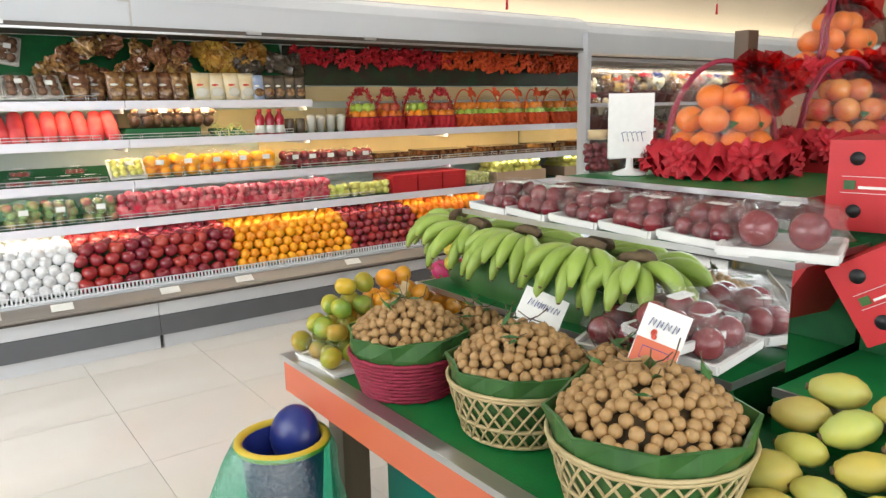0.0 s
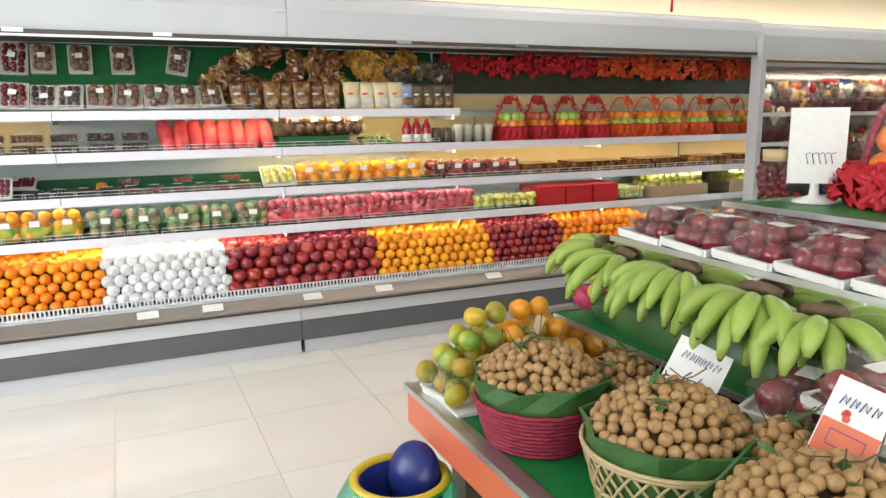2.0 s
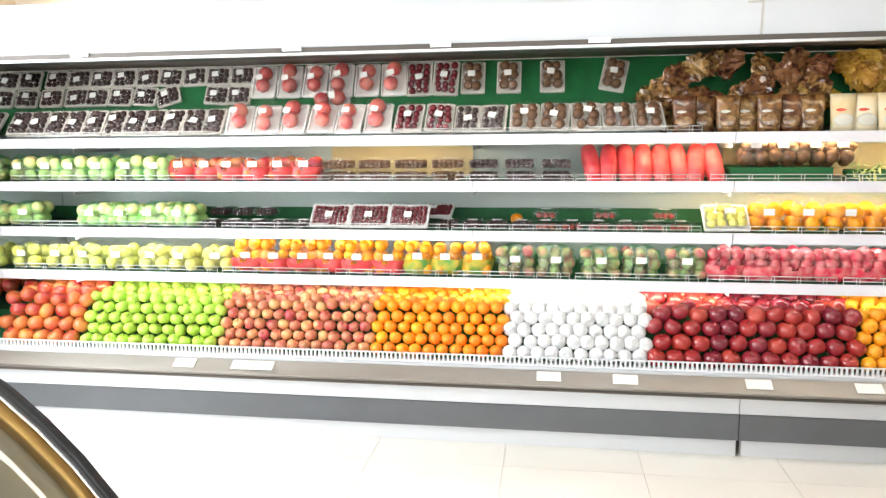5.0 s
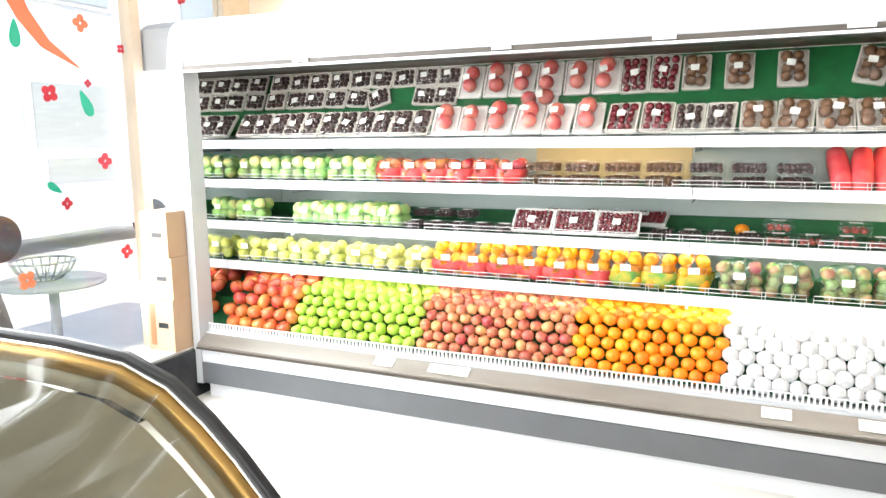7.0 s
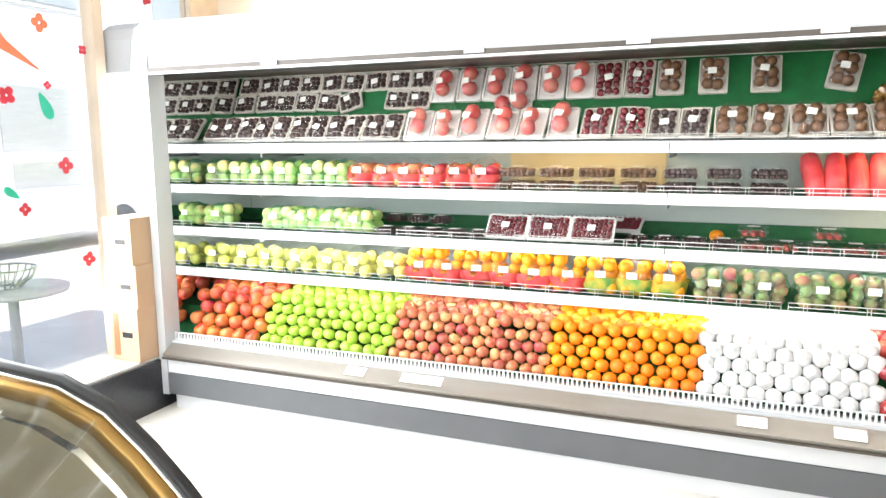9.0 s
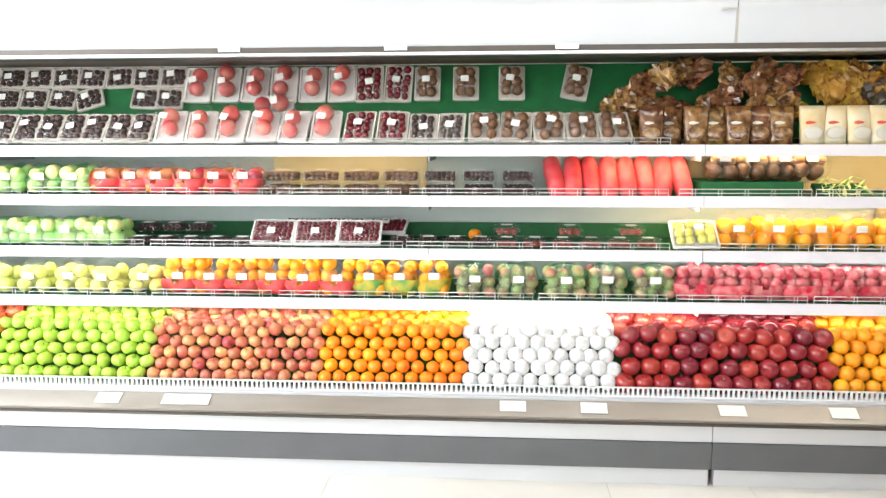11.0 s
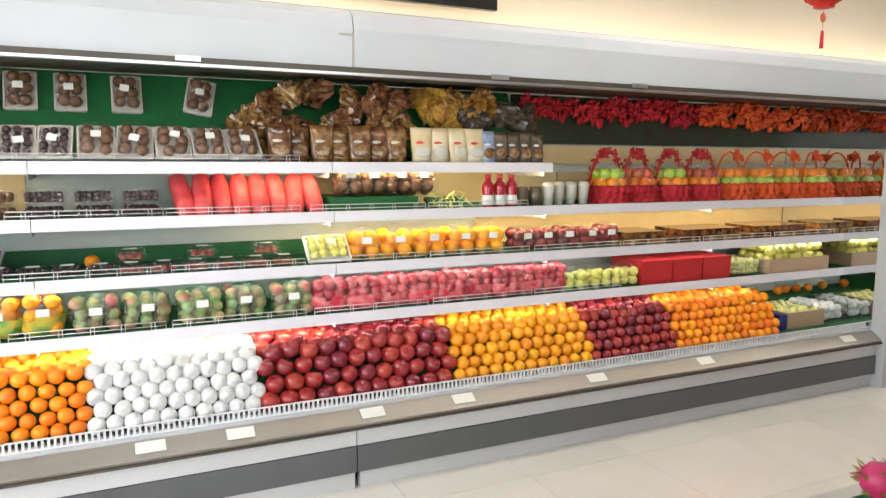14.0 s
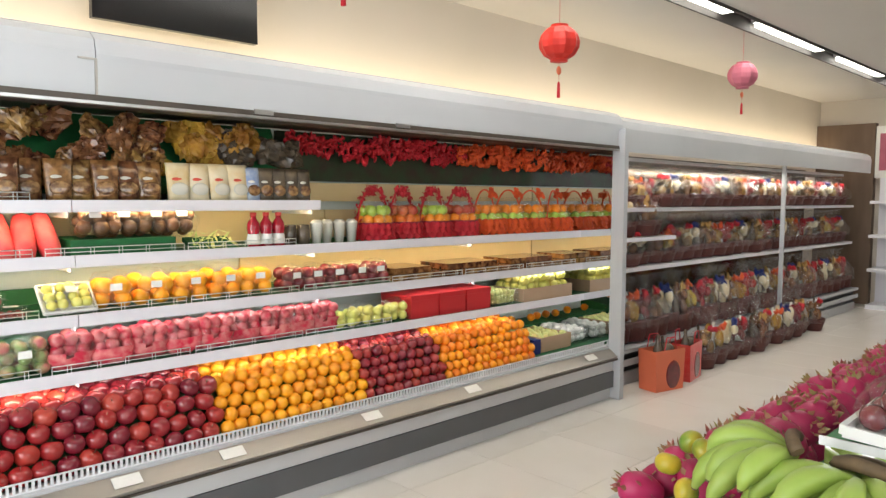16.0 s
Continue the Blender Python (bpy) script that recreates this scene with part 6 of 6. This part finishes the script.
def jar_of_berries():
    e = obj("glass_jar", lambda bm: lathe(bm, [(0.035, 0), (0.045, 0.006), (0.052, 0.05), (0.048, 0.10), (0.036, 0.12), (0.036, 0.125)], 18, cap=False), M["clam"])
    obj("berry", lambda bm: [fill_scatter(bm, 0.04, 0.02 + 0.022 * k, 0.004, 0.011, 14, 0, k) for k in range(4)], M["cherry"], e)
    obj("cork", lambda bm: lathe(bm, [(0.032, 0.118), (0.035, 0.15)], 14), M["wood_l"], e)
    return tagged(e, "glass jar of dark red berries with a cork", "jar")


put("berry_jar", jar_of_berries, pose(2.15, 1.69, T4 + 0.002))


def punched_carton(w, d, h):
    e = boxes("fruit_carton", [(0, 0, 0, w, d, h)], M["redbox"], None, 0.004)
    obj("hand_hole", lambda bm: [lathe(bm, [(0.016, -0.0005), (0.016, 0.0015)], 14, 0, pose(-0.001, d * 0.80, z, 0, -90, 0)) for z in (h * 0.22, h * 0.80)], M["rubber"], e)
    boxes("print", [(-0.0025, d * 0.52, h * 0.42, -0.0008, d * 0.90, h * 0.425), (-0.0025, d * 0.52, h * 0.60, -0.0008, d * 0.90, h * 0.605), (-0.0025, d * 0.52, h * 0.47, -0.0008, d * 0.78, h * 0.50)], M["tag"], e)
    boxes("print_mark", [(-0.0026, d * 0.80, h * 0.46, -0.0008, d * 0.88, h * 0.56)], M["leaf"], e, 0.0005)
    return tagged(e, "red printed fruit carton with round hand holes", "carton", "red fruit cartons")


punched_carton(0.36, 0.30, 0.21).matrix_basis = pose(2.06, 0.55, 1.072, 0, 0, 12)
tagged(boxes("carton_rest", [(2.04, 0.40, T2 - 0.018, 2.6, 0.754, 0.93), (2.04, 0.40, 0.931, 2.6, 0.89, 1.07)], M["mat_green"], None, 0.003), "green covered step under a red carton", "display step")
punched_carton(0.30, 0.26, 0.18).matrix_basis = pose(1.86, 0.43, 1.0, 0, 0, 10) @ pose(0, 0, 0, -32, 0, 0)


# mangoes
def mango():
    e = obj("mango", lambda bm: lathe(bm, [(0.004, -0.062), (0.018, -0.056), (0.034, -0.03), (0.041, 0.0), (0.036, 0.03), (0.022, 0.052), (0.006, 0.062)], 16, wob=0.1), [M["mango"]])
    obj("stalk_scar", lambda bm: lathe(bm, [(0.008, -0.066), (0.009, -0.056)], 8), M["stem"], e)
    return tagged(e, "yellow-green ripe mango in a heap", "mango", "mangoes")


tagged(boxes("mango_bed", [(1.545, 0.20, TZ + 0.002, 1.655, 0.86, TZ + 0.05)], M["mat_green"], None, 0.003), "green step under the heap of mangoes", "display step")
for l in range(5):
    for j in range(8):
        put("mango%d" % ((j + l) % 3), mango, pose(1.375 + 0.058 * l + J(0.006), 0.60 - 0.098 * j + 0.045 * (l % 2) + J(0.008), TZ + 0.042 + 0.040 * l, 82 + J(10), J(20), 24 + J(22)) @ Matrix.Diagonal((0.84, 0.86, 0.86, 1) if l + j > 1 else (1, 1, 1, 1)))


# ---- the bin beside the table ----
bn = new("waste_bin")
obj("body", lambda bm: lathe(bm, [(0.085, 0), (0.09, 0.01), (0.115, 0.42), (0.118, 0.44), (0.108, 0.43), (0.085, 0.02)], 22), M["blue"], bn)
obj("rim", lambda bm: tube(bm, [(0.122 * math.cos(a), 0.122 * math.sin(a), 0.435) for a in [2 * math.pi * k / 32 for k in range(32)]], 0.013, 8, closed=True), M["yellow"], bn)
obj("lid", lambda bm: ball(bm, (0.05, 0.03, 0.425), 0.055, 0.085, 0.085, 18, 12, 0, Euler((0.2, 0.35, 0.3))), M["blue"], bn)
def liner(bm):
    rings = []
    for i, (rr, z) in enumerate(((0.135, 0.44), (0.15, 0.40), (0.155, 0.32), (0.17, 0.24), (0.175, 0.16), (0.165, 0.08))):
        rings.append([bm.verts.new(((rr + 0.022 * noise.noise((s * 0.9, i * 0.7, 2.0)) * (i > 0) + (0.10 if 12 < s < 20 else 0) * i / 5) * math.cos(2 * math.pi * s / 30),
                                    (rr + 0.022 * noise.noise((s * 0.9, i * 0.7, 2.0)) * (i > 0)) * math.sin(2 * math.pi * s / 30), z + 0.02 * noise.noise((s * 0.5, i, 0)) * (i > 0))) for s in range(30)])
    for a, b in zip(rings, rings[1:]):
        for s in range(30):
            bm.faces.new((a[s], a[(s + 1) % 30], b[(s + 1) % 30], b[s])).smooth = True
obj("liner_bag", liner, M["tealbag"], bn)
tagged(bn, "dark blue bin with yellow rim and teal plastic liner", "waste bin").matrix_basis = pose(1.0, 1.80, 0.03)
tagged(boxes("bin_foot", [(0.91, 1.71, 0, 1.09, 1.89, 0.029)], M["rubber"], None, 0.004), "flat black block under the waste bin", "base block")

# ---- curved glass counter ----
gc = tagged(new("glass_counter"), "curved glass display counter with gold and black end trim", "glass counter")
PROF = [(-1.10, 1.14), (-0.60, 1.14), (-0.47, 1.132), (-0.385, 1.105), (-0.32, 1.06), (-0.268, 1.015), (-0.215, 0.96), (-0.16, 0.89), (-0.11, 0.80), (-0.08, 0.70), (-0.07, 0.55)]


def ribbon(y0, y1, off0, off1):
    def fill(bm):
        def side(off, y):
            out = []
            for k, (x, z) in enumerate(PROF):
                a, b = PROF[max(k - 1, 0)], PROF[min(k + 1, len(PROF) - 1)]
                d = Vector((b[0] - a[0], b[1] - a[1])).normalized()
                out.append(bm.verts.new((x + d.y * off, y, z - d.x * off)))
            return out
        a, b, c, d = side(off0, y0), side(off0, y1), side(off1, y1), side(off1, y0)
        for p, q in ((a, b), (b, c), (c, d), (d, a)):
            for k in range(len(PROF) - 1):
                bm.faces.new((p[k], p[k + 1], q[k + 1], q[k])).smooth = True
    return fill


obj("curved_glass", ribbon(0.9, 1.985, 0.012, 0.018), M["caseglass"], gc)
obj("end_trim", ribbon(1.986, 2.0, -0.006, 0.006), M["rubber"], gc)
obj("end_chrome", ribbon(1.984, 1.998, 0.007, 0.013), M["chrome"], gc)
obj("end_gold", ribbon(1.975, 1.992, 0.014, 0.038), M["gold"], gc)
obj("end_inner", ribbon(1.970, 1.990, 0.039, 0.062), M["satin"], gc)
obj("end_pane", lambda bm: bm.faces.new([bm.verts.new((x - 0.03, 1.962, z - 0.06)) for x, z in PROF] + [bm.verts.new((-1.09, 1.962, 0.565))]), M["satin"], gc)
boxes("base", [(-1.10, 0.9, 0.0, -0.07, 2.0, 0.545)], M["enamel"], gc, 0.006)
boxes("deck", [(-1.08, 0.92, 0.546, -0.10, 1.96, 0.56)], M["enamel"], gc)
boxes("inner_shelf", [(-1.05, 0.95, 0.86, -0.55, 1.93, 0.868)], M["caseglass"], gc)
boxes("rear_frame", [(-1.12, 0.9, 0.546, -1.10, 2.0, 1.15)], M["alu"], gc)
boxes("inner_drawer", [(-1.0, 1.35, 0.80, -0.62, 1.93, 0.855)], M["wood_l"], gc, 0.004)
boxes("top_rail", [(-0.92, 0.9, 1.141, -0.90, 1.99, 1.148)], M["rubber"], gc)
boxes("shelf_rail", [(-0.56, 0.95, 0.855, -0.545, 1.93, 0.885)], M["wood_l"], gc)

# ---- cartons by the window ----
for k, (x, y, z, w, d, h) in enumerate(((-2.72, 4.12, 0.291, 0.19, 0.22, 0.29), (-2.715, 4.125, 0.582, 0.19, 0.22, 0.23), (-2.72, 4.115, 0.813, 0.19, 0.22, 0.25))):
    e = boxes("brown_carton", [(0, 0, 0, w, d, h)], M["carton"], None, 0.004)
    boxes("hand_slot", [(0.08, -0.0015, h * 0.45, 0.15, -0.0005, h * 0.55)], M["rubber"], e)
    if k == 0:
        boxes("print", [(0.02, -0.0016, 0.03, 0.06, -0.0006, h * 0.9)], M["salmon"], e)
    e.matrix_basis = pose(x + 0.015, y, z)
    tagged(e, "pale brown fruit carton with hand slot stacked by the window", "carton", "cartons by the window")

# ---- screen and lanterns ----
tv = boxes("wall_screen", [(1.55, 4.99, 2.28, 2.40, 5.03, 2.76)], M["screen"], None, 0.006)
boxes("bracket", [(1.9, 5.031, 2.45, 2.05, 5.149, 2.6)], M["band"], tv)
tagged(tv, "black flat screen mounted on the cream wall", "screen")


def lantern(mm, r, label):
    def build():
        e = new("paper_lantern")
        def body(bm):
            n = 20
            prof = [(0.45, -0.80), (0.75, -0.62), (0.97, -0.25), (1.0, 0.05), (0.9, 0.4), (0.7, 0.66), (0.42, 0.8)]
            rings = [[bm.verts.new((r * q * (1.03 if s % 2 else 0.93) * math.cos(2 * math.pi * s / n), r * q * (1.03 if s % 2 else 0.93) * math.sin(2 * math.pi * s / n), r * z)) for s in range(n)] for q, z in prof]
            for a, b in zip(rings, rings[1:]):
                for s in range(n):
                    bm.faces.new((a[s], a[(s + 1) % n], b[(s + 1) % n], b[s]))
            bm.faces.new(rings[0][::-1]), bm.faces.new(rings[-1])
            lathe(bm, [(0.42 * r, 0.8 * r), (0.45 * r, 0.9 * r)], 14)
            lathe(bm, [(0.45 * r, -0.92 * r), (0.42 * r, -0.8 * r)], 14)
        obj("globe", body, M[mm], e)
        obj("cord", lambda bm: [tube(bm, [(0, 0, 0.9 * r), (0, 0, ZC - 2.35 if mm == "lantern" else ZC - 2.40)], 0.0015, 4), tube(bm, [(0, 0, -0.9 * r), (0, 0, -1.8 * r)], 0.0015, 4)], M["red"], e)
        obj("knot", lambda bm: ball(bm, (0, 0, -1.35 * r), 0.2 * r, 0.08 * r, 0.22 * r, 8, 6), M["salmon"], e)
        obj("tassel", lambda bm: lathe(bm, [(0.03 * r, -1.9 * r), (0.07 * r, -2.0 * r), (0.09 * r, -2.7 * r)], 8), M["red"], e)
        return tagged(e, label, "lantern", "paper lanterns")
    return build


put("lantern", lantern("lantern", 0.115, "red pleated paper lantern with tassel on a cord"), pose(3.78, 4.0, 2.35))
put("lantern_p", lantern("lantern_p", 0.12, "pink paper lantern with dark red tassel"), pose(6.40, 4.06, 2.49))
put("lantern", None, pose(1.95, 3.6, 2.46))

# ---- the gift shelves past the fridge ----
G0, G1 = 4.93, 10.9
gs = tagged(new("gift_shelving"), "long white shelving with mirror back full of wrapped gift baskets", "shelving")
sweep("canopy", [(y + 0.02, z - 0.02) for y, z in can], R + 0.055, G1, M["enamel"], gs)
boxes("back_mirror", [(G0, 5.08, 0.35, G1, 5.09, 1.85)], M["dark_mirror"], gs)
boxes("upper_panel", [(G0, 4.60, 1.76, G1, 5.08, 1.79)], M["enamel"], gs)
boxes("base", [(G0, 4.40, 0, G1, 5.08, 0.10), (G0, 4.36, 0.26, G1, 5.08, 0.29), (G0, 4.36, 0.16, G1, 4.375, 0.21)], M["enamel"], gs, 0.004)
boxes("base_gap", [(G0, 4.42, 0.10, G1, 5.08, 0.26)], M["rubber"], gs)
for z, a, b in ((1.38, G0, G1), (1.14, G0, 6.1), (0.90, G0, G1)):
    boxes("shelf", [(a, 4.46, z - 0.03, b, 5.07, z)], M["shelf"], gs, 0.003)
for x in (8.35,):
    boxes("upright", [(x, 4.40, 0.29, x + 0.03, 4.44, 1.82)], M["enamel"], gs, 0.003)


def wrapped(mi, fruit, seed):
    def build():
        q = random.Random(seed)
        e = obj("wrapped_basket", lambda bm: lathe(bm, [(0.07, 0), (0.075, 0.01), (0.10, 0.085), (0.10, 0.095), (0.08, 0.08)], 14), M["dbasket"])
        def goods(bm):
            for k in range(9):
                ball(bm, (q.uniform(-0.06, 0.06), q.uniform(-0.05, 0.05), 0.10 + q.uniform(0, 0.10)), q.uniform(0.02, 0.035), None, q.uniform(0.02, 0.06), 8, 6)
        obj("goods", goods, M[fruit], e)
        obj("bottle", lambda bm: lathe(bm, [(0.022, 0.05), (0.024, 0.16), (0.010, 0.20), (0.010, 0.24)], 10, 0, pose(q.uniform(-0.03, 0.03), 0.02, 0, 0, q.uniform(-10, 10), 0)), M["pouch_k" if seed % 2 else "cup"], e)
        obj("cellophane", lambda bm: lathe(bm, [(0.102, 0.06), (0.115, 0.13), (0.09, 0.20), (0.03, 0.245), (0.05, 0.29), (0.065, 0.31)], 12, wob=0.5, cap=False), M["celo"], e)
        obj("bow", lambda bm: [ball(bm, (q.uniform(-0.035, 0.035), -0.05 + q.uniform(-0.02, 0.02), 0.215 + q.uniform(-0.02, 0.02)), 0.022, 0.006, 0.014, 7, 5, 0, Euler((J(3), J(3), J(3)))) for k in range(9)], M[mi], e)
        return tagged(e, "gift basket wrapped in cellophane with a bow", "gift basket", "wrapped gift baskets")
    return build


W = [("red", "pouch_b", 1), ("orangefab", "gold_bag", 2), ("blue", "pouch_w", 3), ("red", "apple_dark", 4), ("gold", "pouch_b", 5)]
k = 0
for z, y, a, b in ((1.382, 4.62, 5.05, 10.8), (1.142, 4.6, 5.05, 6.05), (0.902, 4.6, 5.05, 10.8), (0.292, 4.52, 5.05, 10.8)):
    x = a + 0.06
    while x < b:
        k += 1
        w = W[(k * 7 + int(z * 10)) % 5]
        put("wrap%d" % w[2], wrapped(*w), pose(x, y + J(0.03), z, -4 if z > 0.5 else -10, 0, J(60)) @ Matrix.Diagonal((1.35, 1.3, 1.15 if z > 1.3 or (z < 1.1 and x < 6.2 and z > 0.6) else 1.7 if z < 0.5 else 1.35, 1) if k > 5 else (1, 1, 1, 1)))
        x += 0.20 + J(0.03)
for k in range(11):
    w = W[k % 5]
    put("wrap%d" % w[2], wrapped(*w), pose(6.25 + 0.26 * k, 4.26 + J(0.05), 0.0, 0, 0, J(60)) @ Matrix.Diagonal((1.2, 1.2, 1.5, 1)))


def paper_bag(mm):
    def build():
        def fill(bm):
            vs = bx(bm, -0.13, -0.07, 0, 0.13, 0.07, 0.26)
            for v in vs[4:]:
                v.co.x *= 1.12
            bmesh.ops.delete(bm, geom=[f for f in bm.faces if all(v in vs[4:] for v in f.verts)], context="FACES")
        e = obj("gift_bag", fill, M[mm])
        obj("handle", lambda bm: [tube(bm, [(-0.06, s, 0.26), (-0.04, s, 0.34), (0.04, s, 0.34), (0.06, s, 0.26)], 0.004, 5) for s in (-0.07, 0.07)], M["red"], e)
        obj("swirl", lambda bm: ball(bm, (0.03, -0.071, 0.10), 0.07, 0.003, 0.09, 14, 8), M["plum"], e)
        obj("goods", lambda bm: [lathe(bm, [(0.03, 0.02), (0.03, 0.26), (0.012, 0.31), (0.012, 0.35)], 10, 0, pose(-0.04, 0, 0)), ball(bm, (0.05, 0, 0.24), 0.05)], M["pouch_k"], e)
        return tagged(e, "standing paper gift bag on the floor", "gift bag", "gift bags")
    return build


put("bag_o", paper_bag("salmon"), pose(5.36, 4.16, 0, 0, 0, -12) @ Matrix.Diagonal((1.15, 1.2, 1.2, 1)))
put("bag_r", paper_bag("print_red"), pose(5.80, 4.18, 0, 0, 0, 10) @ Matrix.Diagonal((1.1, 1.1, 1.15, 1)))
put("bag_g", paper_bag("leaf"), pose(5.66, 4.30, 0, 0, 0, 0))

# ---- end of the shop ----
tagged(boxes("wall_panel", [(11.48, 4.4, 0, 11.598, YF - 0.002, 2.5)], M["wood"], None, 0.004), "dark brown panel at the end wall", "wall panel")
pf = boxes("picture", [(11.45, 4.0, 1.75, 11.478, 4.38, 2.45)], M["tag"], None, 0.004)
boxes("print", [(11.444, 4.05, 1.85, 11.449, 4.33, 2.35)], M["lantern_p"], pf)
tagged(pf, "framed pale poster near the end wall", "picture")
tagged(boxes("end_shelf", [(11.0, 3.4, 0, 11.44, 4.3, 0.06), (11.0, 3.4, 0.5, 11.44, 4.3, 0.54), (11.0, 3.4, 0.95, 11.44, 4.3, 0.99), (11.0, 3.4, 1.4, 11.44, 4.3, 1.44), (11.42, 3.4, 0.061, 11.44, 4.3, 1.75)], M["shelf"], None, 0.003), "white shelf unit at the end wall", "shelf unit")
